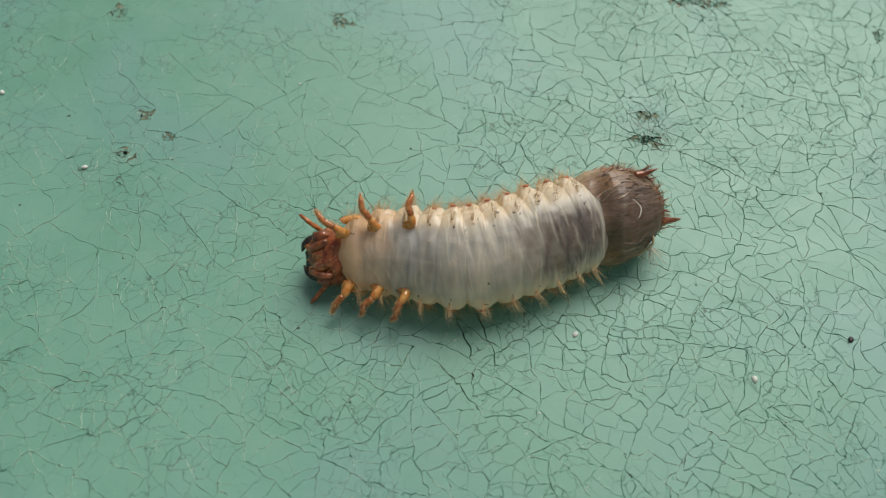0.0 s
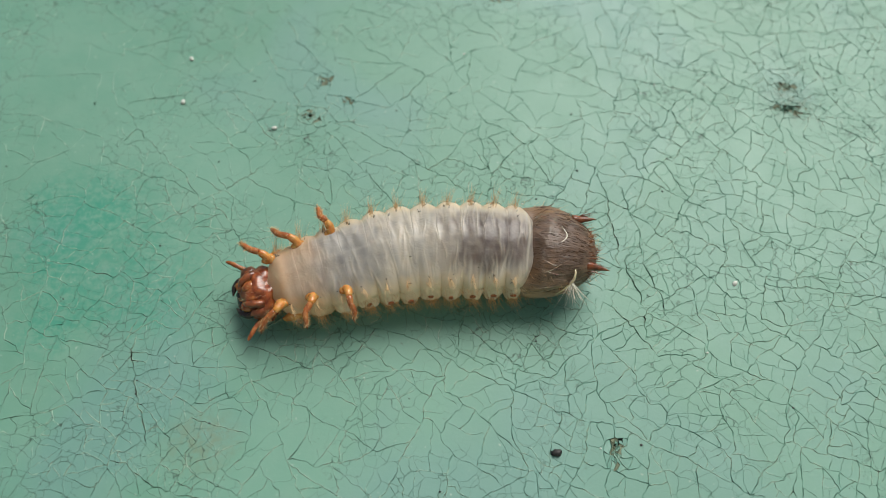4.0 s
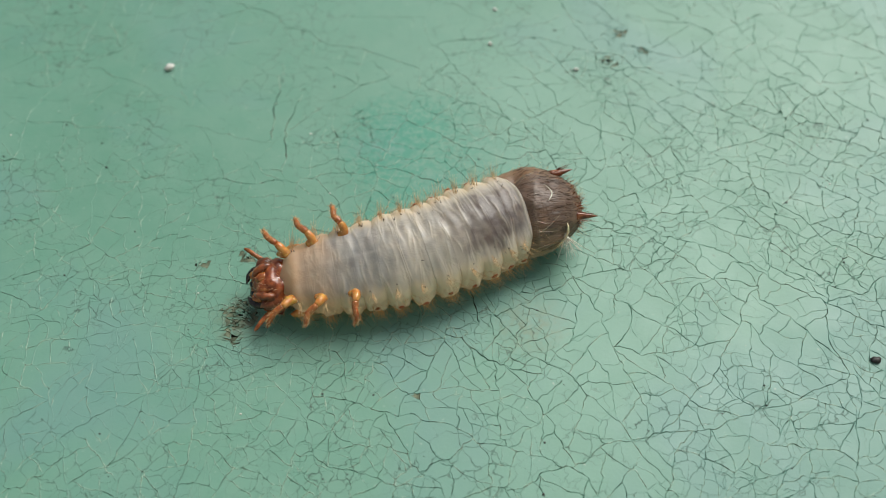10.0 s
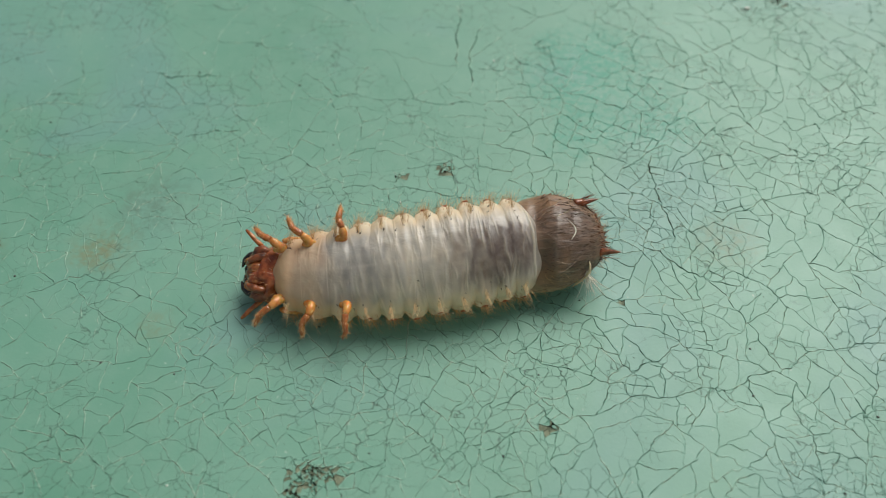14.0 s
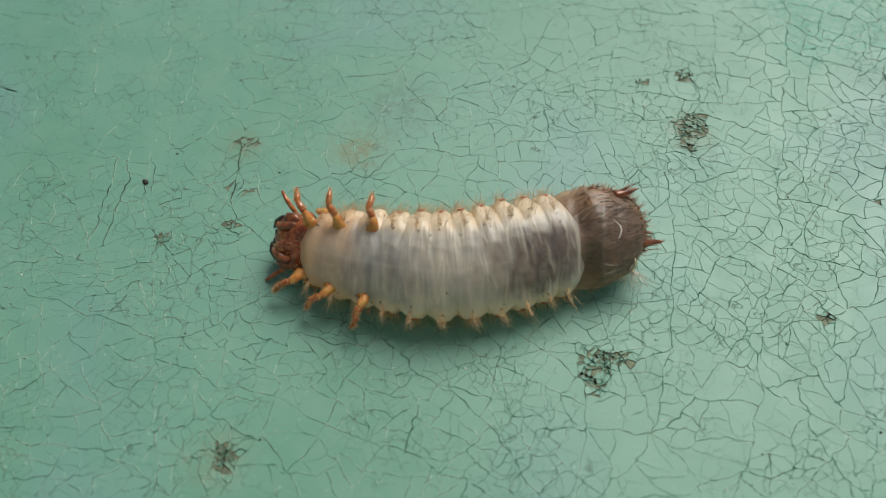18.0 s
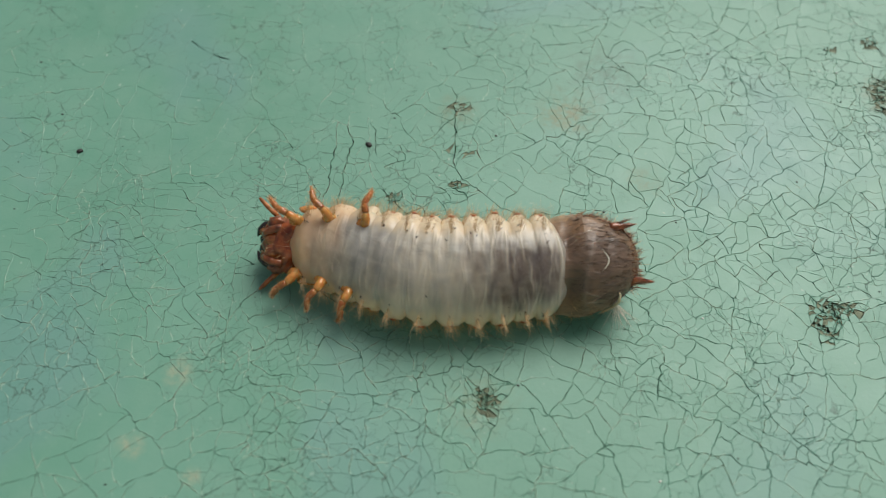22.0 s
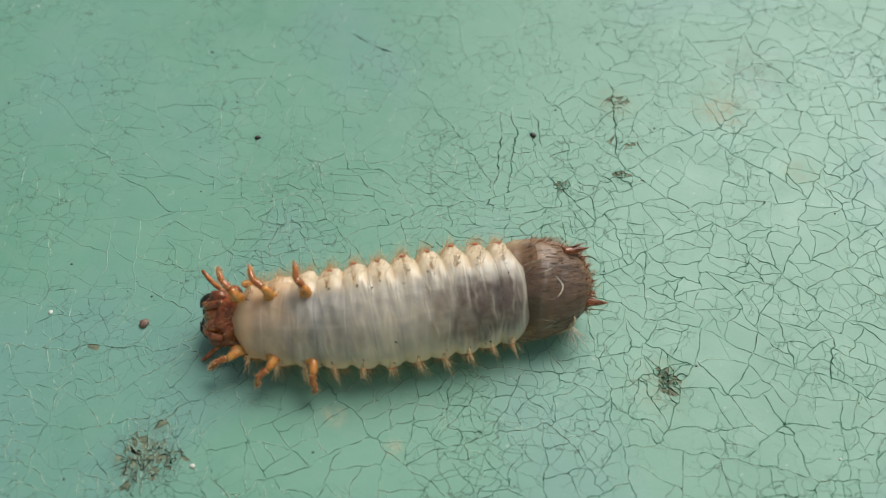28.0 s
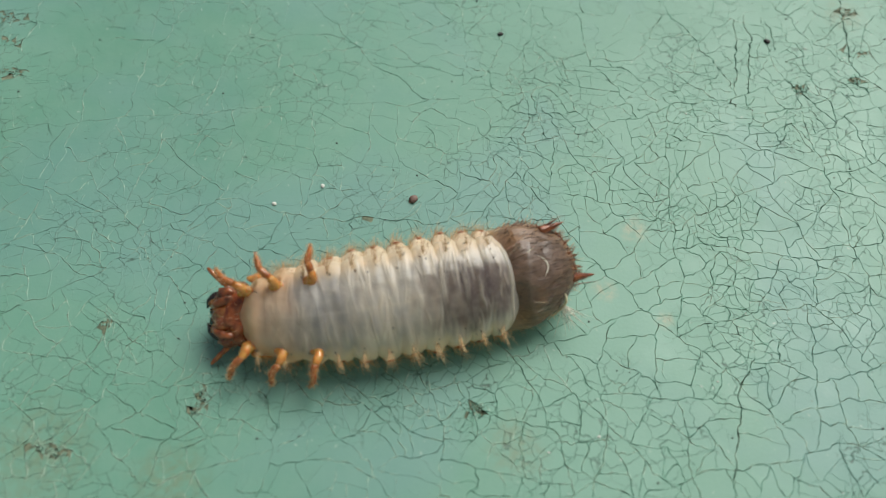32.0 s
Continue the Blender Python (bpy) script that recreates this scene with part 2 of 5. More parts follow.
BLACK = chitin("black_chitin", (0.010, 0.007, 0.006), (0.045, 0.025, 0.016), 0.25, 0.0)
HAIR = chitin("golden_hair", (0.62, 0.33, 0.12), (0.82, 0.54, 0.26), 0.45, 0.0)
GOLD_HAIR = chitin("pale_golden_hair", (0.66, 0.40, 0.18), (0.86, 0.64, 0.36), 0.45, 0.0)
BROWN_HAIR = chitin("brown_hair", (0.035, 0.020, 0.012), (0.15, 0.075, 0.035), 0.45, 0.0)
FOLD = chitin("pale_fold", (0.30, 0.22, 0.16), (0.50, 0.40, 0.30), 0.22, 0.3)
PALE_HAIR = chitin("pale_hair", (0.62, 0.60, 0.48), (0.78, 0.75, 0.62), 0.5, 0.0)
GRAIN = {"white": speckled("pale_grit", (0.55, 0.56, 0.50), (0.82, 0.82, 0.76), 1500.0, 0.5),
         "black": speckled("black_grit", (0.012, 0.012, 0.011), (0.05, 0.045, 0.04), 1500.0, 0.5),
         "brown": speckled("brown_grit", (0.10, 0.055, 0.04), (0.30, 0.20, 0.16), 2200.0, 0.6)}


def mesh_of(name, verts, faces, material_, smooth=True):
    me = bpy.data.meshes.new(name)
    me.from_pydata(verts, [], faces)
    me.materials.append(material_)
    me.polygons.foreach_set("use_smooth", [smooth] * len(me.polygons))
    me.update()
    return me


def part(name, me, parent, label=""):
    ob = new(name, me)
    ob.parent = parent
    return tagged(ob, label)


# ---- the painted sheet: base and open cracks ----
X0, X1, Y0, Y1 = -162, 180, -124, 88


def ground_sheet():
    far, z = 2500, -0.60
    verts = [(x * MM, y * MM, 0) for x, y in ((-far, -far), (far, -far), (far, far), (-far, far), (X0, Y0), (X1, Y0), (X1, Y1), (X0, Y1))]
    verts += [(x * MM, y * MM, z * MM) for x, y in ((X0, Y0), (X1, Y0), (X1, Y1), (X0, Y1))]
    faces = [(0, 1, 5, 4), (1, 2, 6, 5), (2, 3, 7, 6), (3, 0, 4, 7), (4, 5, 9, 8), (5, 6, 10, 9), (6, 7, 11, 10), (7, 4, 8, 11), (8, 9, 10, 11)]
    me = mesh_of("ground", verts, faces, PAINT, False)
    me.materials.append(PRIMER)
    for k in range(4, 9):
        me.polygons[k].material_index = 1
    return tagged(new("ground", me), "flat sheet with weathered, cracked green paint", "painted sheet", kind="structure")


GROUND = ground_sheet()


# ---- the larva ----
LARVA = tagged(new("larva"), "cream and grey beetle larva crawling on its back", "larva", kind="animal")
LARVA.empty_display_size = 0.005


def smooth(a, b, v):
    v = min(1.0, max(0.0, (v - a) / (b - a)))
    return v * v * (3 - 2 * v)


def mix(a, b, f):
    return tuple(p + (q - p) * f for p, q in zip(a, b))


def curve(table, u):
    for (a, p), (b, q) in zip(table, table[1:]):
        if u <= b:
            return p + (q - p) * smooth(a, b, u) if u > a else p
    return table[-1][1]


WIDTH = ((0.08, 3.3), (0.16, 4.2), (0.26, 4.9), (0.36, 5.25), (0.55, 5.75), (0.80, 5.85), (0.93, 5.6), (1.02, 5.2))
# stations along the body, head front 0, start of the tail sac 1
STATIONS = (("thorax_segment", 0.155), ("thorax_segment", 0.242), ("thorax_segment", 0.328), ("body_segment", 0.410), ("body_segment", 0.490),
            ("body_segment", 0.570), ("body_segment", 0.650), ("body_segment", 0.730), ("body_segment", 0.808), ("body_segment", 0.884), ("body_segment", 0.955))
LENGTH = 33.0
FLAT = 0.78


def pigment(u, angle, x, length, ridge):
    """Cream flanks, translucent blue-grey belly with the gut showing dark through it near the tail, amber front."""
    a = abs(math.degrees(angle))
    n = noise.noise(Vector((u * 40, angle * 3, 1.7)))
    m = noise.noise(Vector((u * 14, angle * 1.6, 7.3)))
    s = noise.noise(Vector((u * 90, angle * 2.2, 4.1)))
    cream, back = (0.97, 0.80, 0.57), (0.84, 0.72, 0.54)
    mid = smooth(0.38, 0.60, u + 0.05 * m)
    dull, pale = mix((0.27, 0.275, 0.28), (0.48, 0.46, 0.42), mid), mix((0.60, 0.58, 0.55), (0.84, 0.76, 0.64), mid)
    belly = mix(dull, pale, min(1.0, max(0.0, 0.42 + 0.75 * n + 0.40 * m + 0.12 * s)))
    side = math.degrees(angle) - 6
    gut = smooth(0.60, 0.86, u + 0.12 * n + 0.05 * m) * smooth(1.05, 0.97, u) * smooth(50, 20, abs(side) + 22 * m + 10 * s)
    belly = mix(belly, (0.075, 0.048, 0.056), 0.95 * gut)
    # a faint pale line down the middle
    belly = mix(belly, pale, 0.45 * (1 - gut) * smooth(3.5, 1.0, abs(math.degrees(angle) + 5 + 6 * m)))
    c = mix(belly, cream, smooth(36 + 12 * n, 60 + 10 * n, a))
    c = mix(c, back, smooth(105, 140, a))
    # pale ridges, whitened further: their wet glints are put into the pigment
    c = mix(c, (0.90, 0.83, 0.69), 0.5 * min(1.0, ridge))
    # the joint between two folds is a little browner at the flank
    c = mix(c, (0.60, 0.43, 0.24), 0.30 * smooth(0.75, 1.0, 2 * abs(x) / length) * smooth(40, 62, a))
    amber = smooth(0.34, 0.12, u + 0.07 * m) + 0.55 * smooth(0.36, 0.22, u) * smooth(34, 62, a)
    return mix(c, (0.86, 0.54, 0.29), 0.85 * min(1.0, amber))


def slack_skin():
    """Slanting ridges of slack skin along the whole belly; most start at its margins and taper towards its middle."""
    rng = random.Random(77)
    out = []
    for _ in range(180):
        side = rng.choice((1, -1))
        at = rng.uniform(-1.0, -0.20) * LENGTH
        if rng.random() < 0.75:
            start, reach = side * rng.uniform(38, 72), rng.uniform(14, 60)
        else:
            start, reach = side * rng.uniform(-10, 30), rng.uniform(12, 34)
        out.append((at, start, start - side * reach, rng.uniform(-0.020, 0.020), rng.uniform(0.02, 0.085), rng.uniform(0.07, 0.17)))
    return out


SLACK = slack_skin()


def wrinkles_of(u, length):
    """The ridges that cross one segment."""
    return [w for w in SLACK if abs(w[0] + u * LENGTH) < length * 1.5]


def skin_radius(u, x, th, length, wrinkles, last=False):
    """Radius factor and ridge strength of a segment's skin at place x, angle th."""
    half = length / 2
    q = abs(x) / half
    d = math.degrees(th)
    a = abs(d)
    g = x - u * LENGTH
    n = noise.noise(Vector((g * 0.9, math.cos(th) * 2.2, math.sin(th) * 2.2)))
    far = min(q, 1.0) ** 2.4
    lobes = 0.0
    for mid, wide, deep in ((60, 12, 0.075), (87, 13, 0.14), (116, 16, 0.17), (146, 16, 0.13)):
        lobes += (0.050 - deep * far) * math.exp(-((a - mid - 3 * n) / wide) ** 2)
    lobes -= 0.042 * math.exp(-((a - 74) / 4.5) ** 2) + 0.050 * math.exp(-((a - 102) / 5) ** 2)
    lobes *= smooth(0.12, 0.34, u)
    r = 1 + lobes + 0.018 * n - 0.03 * smooth(125, 170, a) * far
    # belly: two or three slack pleats to a segment
    pleat = math.sin((g / 1.35 + 0.14 * math.sin(3 * th + g * 0.4) + 0.5 * noise.noise(Vector((g * 0.25, th, 2.0)))) * 2 * math.pi)
    r += 0.005 * pleat * smooth(66, 40, a) * smooth(0, 25, a + 12)
    # plump cross folds on the flanks and the back
    plump = math.sin((g / 1.15 + 0.35 * noise.noise(Vector((g * 0.5, th * 2.0, 5.0)))) * 2 * math.pi)
    knobs = 0.050 * noise.noise(Vector((g * 1.0, math.cos(th) * 4, math.sin(th) * 4))) + 0.026 * noise.noise(Vector((g * 2.6, math.cos(th) * 9, math.sin(th) * 9)))
    r += 0.012 * plump * smooth(84, 100, a) + knobs * smooth(60, 84, a) * smooth(0.10, 0.25, u)
    ridge = 0.0
    for x0, a0, a1, slant, high, wide in wrinkles:
        f = (d - a0) / (a1 - a0)
        if 0 < f < 1:
            e = (g - x0 - slant * (d - a0) - 0.12 * math.sin(f * 5 + x0)) / wide
            if abs(e) < 2.5:
                ridge = max(ridge, high * math.exp(-e * e) * math.sin(math.pi * f ** 0.6))
    tuck = 1.0 + 0.16 * smooth(66, 40, a)
    if last and x < 0:
        # the hind rim of the last belly fold: a rolled lip that hangs back over the sac; the ridge tint paints its
        # glint
        tuck += 0.26 * math.exp(-((d + 14) / 26) ** 2)
        e = (q - tuck + 0.10) / 0.12
        ridge = max(ridge, 0.20 * math.exp(-e * e) * smooth(62, 40, abs(d + 4)))
    if q > tuck:
        q = q - tuck + 1
        r -= 0.20 * (q - 1) / 0.84 * min(1.0, 4 * (q - 1)) + 0.003
        ridge *= smooth(1.5, 1.0, q)
    return r + ridge / 5.5, ridge / 0.1


def ring_mesh(name, u, length, last=False):
    """One soft segment: three rows of bulging lobes at the flanks, a slack wrinkled belly, ends tucked in under its neighbours."""
    ns, nt = 56, 112
    half, over = length / 2, length * (0.45 if last else 0.27)
    verts, tints = [], []
    wrinkles = wrinkles_of(u, length)
    for i in range(ns):
        x = -half - over + (length + 2 * over) * i / (ns - 1)
        uu = u - x / LENGTH
        for j in range(nt):
            th = 2 * math.pi * j / nt - math.pi
            r, ridge = skin_radius(u, x, th, length, wrinkles, last)
            w = curve(WIDTH, uu) * r
            if u < 0.2:
                # the collar closes round the head
                w *= 1 - 0.34 * smooth(0.0, 1.55, x / half) ** 1.5
            verts.append((x * MM, w * math.sin(th) * MM, w * FLAT * math.cos(th) * MM))
            tints.append((*pigment(uu, th, x, length, ridge), 1.0))
    faces = [(i * nt + j, i * nt + (j + 1) % nt, (i + 1) * nt + (j + 1) % nt, (i + 1) * nt + j) for i in range(ns - 1) for j in range(nt)]
    me = mesh_of(name, verts, faces, SKIN)
    layer = me.color_attributes.new("pigment", "FLOAT_COLOR", "POINT")
    layer.data.foreach_set("color", [v for t in tints for v in t])
    return me


def joined(name, meshes):
    """Several meshes, each with one material, as one mesh."""
    bm = bmesh.new()
    slots = []
    for me in meshes:
        before = len(bm.faces)
        bm.from_mesh(me)
        bm.faces.ensure_lookup_table()
        if me.materials[0] not in slots:
            slots.append(me.materials[0])
        for f in bm.faces[before:]:
            f.material_index = slots.index(me.materials[0])
    out = bpy.data.meshes.new(name)
    for s in slots:
        out.materials.append(s)
    bm.to_mesh(out)
    bm.free()
    for me in meshes:
        bpy.data.meshes.remove(me)
    return out


def hairs_mesh(name, roots, material_, thick=0.03):
    """Curved tapering bristles; roots: place, direction, length, bow."""
    verts, faces = [], []
    for place, way, length, bow in roots:
        way = Vector(way).normalized()
        side = way.orthogonal().normalized()
        other = way.cross(side)
        rings = 4
        base = len(verts)
        for k in range(rings):
            f = k / (rings - 1)
            centre = Vector(place) + way * (length * f) + Vector(bow) * (length * f * f)
            r = thick * (1 - 0.93 * f)
            for s in range(3):
                ang = 2.094 * s
                p = centre + side * (r * math.cos(ang)) + other * (r * math.sin(ang))
                verts.append(tuple(v * MM for v in p))
        for k in range(rings - 1):
            for s in range(3):
                a, b = base + 3 * k + s, base + 3 * k + (s + 1) % 3
                faces.append((a, b, b + 3, a + 3))
        faces.append((base + 3 * rings - 3, base + 3 * rings - 2, base + 3 * rings - 1))
    return mesh_of(name, verts, faces, material_)


def tube_mesh(name, path, radii, material_, sides=10):
    """A jointed limb: rings along a path of points, closed at both ends."""
    verts, faces = [], []
    pts = [Vector(p) for p in path]
    side = None
    for k, p in enumerate(pts):
        way = (pts[min(k + 1, len(pts) - 1)] - pts[max(k - 1, 0)]).normalized()
        side = way.orthogonal().normalized() if side is None else (side - way * side.dot(way)).normalized()
        other = way.cross(side)
        for s in range(sides):
            a = 2 * math.pi * s / sides
            verts.append(tuple(v * MM for v in p + (side * math.cos(a) + other * math.sin(a)) * radii[k]))
    n = len(pts)
    faces = [(k * sides + s, k * sides + (s + 1) % sides, (k + 1) * sides + (s + 1) % sides, (k + 1) * sides + s) for k in range(n - 1) for s in range(sides)]
    faces += [tuple(range(sides))[::-1], tuple(range((n - 1) * sides, n * sides))]
    return mesh_of(name, verts, faces, material_)


def joints(knots, radii, steps=4):
    """Swollen sections between joints: points and radii for tube_mesh."""
    path, thick = [], []
    for (a, b), (p, q) in zip(zip(knots, knots[1:]), zip(radii, radii[1:])):
        for k in range(steps + 1):
            f = k / steps
            path.append(Vector(a).lerp(Vector(b), f))
            thick.append((p + (q - p) * f) * (0.82 + 0.23 * math.sin(math.pi * (0.10 + 0.82 * f))))
    return path, thick


def ball_mesh(name, centre, size, material_, rows=10, cols=16, rough=0.0, seed=0):
    verts, faces = [], []
    for i in range(rows + 1):
        p = math.pi * i / rows
        for j in range(cols):
            a = 2 * math.pi * j / cols
            d = Vector((math.cos(p), math.sin(p) * math.cos(a), math.sin(p) * math.sin(a)))
            k = 1 + rough * noise.noise(d * 2.1 + Vector((seed, 0, 0)))
            verts.append(tuple((c + s * v * k) * MM for c, s, v in zip(centre, size, d)))
    faces = [(i * cols + j, (i + 1) * cols + j, (i + 1) * cols + (j + 1) % cols, i * cols + (j + 1) % cols) for i in range(rows) for j in range(cols)]
    return mesh_of(name, verts, faces, material_)


def leg(segment, u, side, number):
    """One short leg: a fat glossy base, then swollen hairy joints that end bluntly in a small claw; side 1 or -1."""
    w = curve(WIDTH, u)
    rng = random.Random(number * 7 + side)
    base = Vector(((1.1, 0.4, -0.5)[number], side * w * 0.66, w * 0.50))
    size = (0.84, 1.0, 1.12)[number]
    lean = (0.95, 0.50, 0.06)[number] + rng.uniform(-0.08, 0.08)
    knee = rng.uniform(-0.25, 0.25)
    at = [base] + [base + Vector((x + lean * y, side * y, z)) * size for x, y, z in ((-0.30, 0.55, 0.62), (-0.15, 1.30, 0.98), (0.18 + knee, 2.15, 0.92), (0.02 + knee, 2.95, 0.62), (0.10, 3.45, 0.30))]
    path, thick = joints(at[:3], (0.50, 0.52, 0.38), 6)
    upper = tube_mesh("leg", path, thick, YELLOW, 12)
    path2, thick2 = joints(at[2:], (0.39, 0.36, 0.31, 0.17), 7)
    thick2 = [r * (1 + 0.13 * noise.noise(Vector((k * 0.8, number, side)))) for k, r in enumerate(thick2)]
    lower = tube_mesh("leg", path2, thick2, AMBER, 11)
    end = at[-1]
    claw = tube_mesh("leg", [end - Vector((0, side * 0.12, 0)), end + Vector((0.04, side * 0.16, -0.06)), end + Vector((0.10, side * 0.36, -0.26))], [0.15, 0.10, 0.015], RUST, 7)
    cuff = ball_mesh("leg", tuple(base + Vector((0.05, side * 0.15, 0.10))), (0.80, 0.62, 0.46), YELLOW, 9, 14, 0.25, number)
    roots, dark = [], []
    for p, r in list(zip(path, thick))[5:] + list(zip(path2, thick2)) * 2:
        for _ in range(3):
            d = Vector((rng.gauss(0, 1), rng.gauss(0, 1), rng.gauss(0, 1))).normalized()
            roots.append((p + d * r * 0.8, d + Vector((0.15, side * 0.55, 0)), rng.uniform(0.20, 0.62), (0, 0, -0.1)))
            if rng.random() < 0.10:
                dark.append((p + d * r * 0.8, d, rng.uniform(0.15, 0.3), (0, 0, 0)))
    ob = part("leg", joined("leg", [upper, lower, claw, cuff, hairs_mesh("leg", roots, HAIR, 0.030), hairs_mesh("leg", dark, RUST, 0.05)]), segment, "short jointed amber leg")
    return ob, base * MM


SEGMENTS = []
LEGS = []
for n, (kind, u) in enumerate(STATIONS):
    gap = (STATIONS[min(n + 1, 10)][1] - STATIONS[max(n - 1, 0)][1]) / (2 if 0 < n < 10 else 1)
    length = gap * LENGTH
    seg = part(kind, ring_mesh(kind, u, length, n == 10), LARVA, "amber-tinged fold behind the head" if n == 0 else "pale grey fold with cream flanks")
    SEGMENTS.append((seg, u))
    w = curve(WIDTH, u)
    rng = random.Random(40 + n)
    if n < 3:
        for side in (1, -1):
            LEGS.append((*leg(seg, u, side, n), n, side))
    if n == 0:
        for side in (1, -1):
            part("neck_plate", ball_mesh("neck_plate", (0.2, side * w * 0.95, -0.1), (1.45, 0.5, 0.85), YELLOW, 14, 22, 0.12, 2), seg, "glossy orange plate on the flank")
    wrinkles = wrinkles_of(u, length)

    def on_skin(x, angle, lift=0.0):
        r = w * (skin_radius(u, x, angle, length, wrinkles)[0]) + lift
        return Vector((x, r * math.sin(angle), r * FLAT * math.cos(angle)))

    if n >= 3:
        for side in (1, -1):
            spot = on_skin(0.0, math.radians(side * 87), -0.03)
            rim = ball_mesh("spiracle", tuple(spot), (0.38, 0.13, 0.48), PORE, 8, 16)
            core = ball_mesh("spiracle", tuple(spot + Vector((0.02, side * 0.06, 0.02))), (0.10, 0.07, 0.20), RUST, 6, 10)
            part("spiracle", joined("spiracle", [rim, core]), seg, "rust-brown oval breathing pore")
    roots = []
    for _ in range(210 if n >= 3 else 150):
        a = math.radians(rng.choice((-1, 1)) * (rng.uniform(68, 96) if rng.random() < 0.28 else rng.uniform(92, 150)))
        x = rng.gauss(0, length * 0.36)
        way = (rng.gauss(-0.25, 0.30), math.sin(a) + rng.gauss(0, 0.28), math.cos(a) + rng.gauss(0, 0.28))
        roots.append((on_skin(x, a, -0.02), way, rng.uniform(0.35, 1.0) * rng.uniform(0.9, 2.1), (-0.25, 0, 0)))
    for side in (1, -1):
        for _ in range(30):
            a = math.radians(side * rng.gauss(112, 12))
            way = (rng.gauss(-0.1, 0.3), math.sin(a) + rng.gauss(0, 0.3), math.cos(a) + rng.gauss(0, 0.3))
            roots.append((on_skin(rng.gauss(0, 0.45), a, -0.02), way, rng.uniform(0.8, 2.2), (-0.2, 0, 0)))
    tagged(part("bristles", hairs_mesh("bristles", roots, HAIR, 0.019), seg, "short golden bristles"), kind="stuff")
    roots = []
    for side in (1, -1):
        for _ in range(9):
            a = math.radians(side * rng.gauss(103, 7))
            way = (rng.gauss(0, 0.35), math.sin(a) + rng.gauss(0, 0.2), math.cos(a) + rng.gauss(0, 0.25))
            roots.append((on_skin(rng.gauss(0, 0.34), a, -0.02), way, rng.uniform(0.5, 1.5), (-0.1, 0, 0)))
        for _ in range(4):
            a = math.radians(side * rng.gauss(84, 9))
            way = (rng.gauss(0, 0.3), math.sin(a) + rng.gauss(0, 0.2), math.cos(a) + rng.gauss(0, 0.25))
            roots.append((on_skin(rng.gauss(0.5, 0.25), a, -0.02), way, rng.uniform(0.7, 1.7), (-0.1, 0, 0)))
    tagged(part("spine_tuft", hairs_mesh("spine_tuft", roots, HAIR, 0.029), seg, "stout orange spines"), kind="stuff")
    pale_roots = []
    for side in (1, -1):
        for _ in range(18):
            a = math.radians(side * rng.gauss(53, 3))
            way = (rng.gauss(0, 0.18), math.sin(a) + rng.gauss(0, 0.22), math.cos(a) + rng.gauss(0, 0.22))
            pale_roots.append((on_skin(rng.gauss(0.1, 0.14), a, -0.02), way, rng.uniform(1.3, 2.9), (-0.1, 0, 0)))
    tagged(part("belly_tuft", hairs_mesh("belly_tuft", pale_roots, GOLD_HAIR, 0.023), seg, "fine pale golden spines"), kind="stuff")
    roots = []
    for side in (1, -1):
        for _ in range(2):
            a = math.radians(side * rng.gauss(48, 7))
            spot = on_skin(rng.gauss(length * 0.1, 0.5), a, -0.02)
            for k in range(rng.randrange(1, 4)):
                roots.append((spot + Vector((0.05 * k, 0, 0)), (rng.gauss(-0.3, 0.5), math.sin(a) + rng.gauss(0, 0.4), math.cos(a)), rng.uniform(0.22, 0.55), (0, 0, 0)))
    tagged(part("dark_bristles", hairs_mesh("dark_bristles", roots, BLACK, 0.055), seg, "small dark bristles"), kind="stuff")


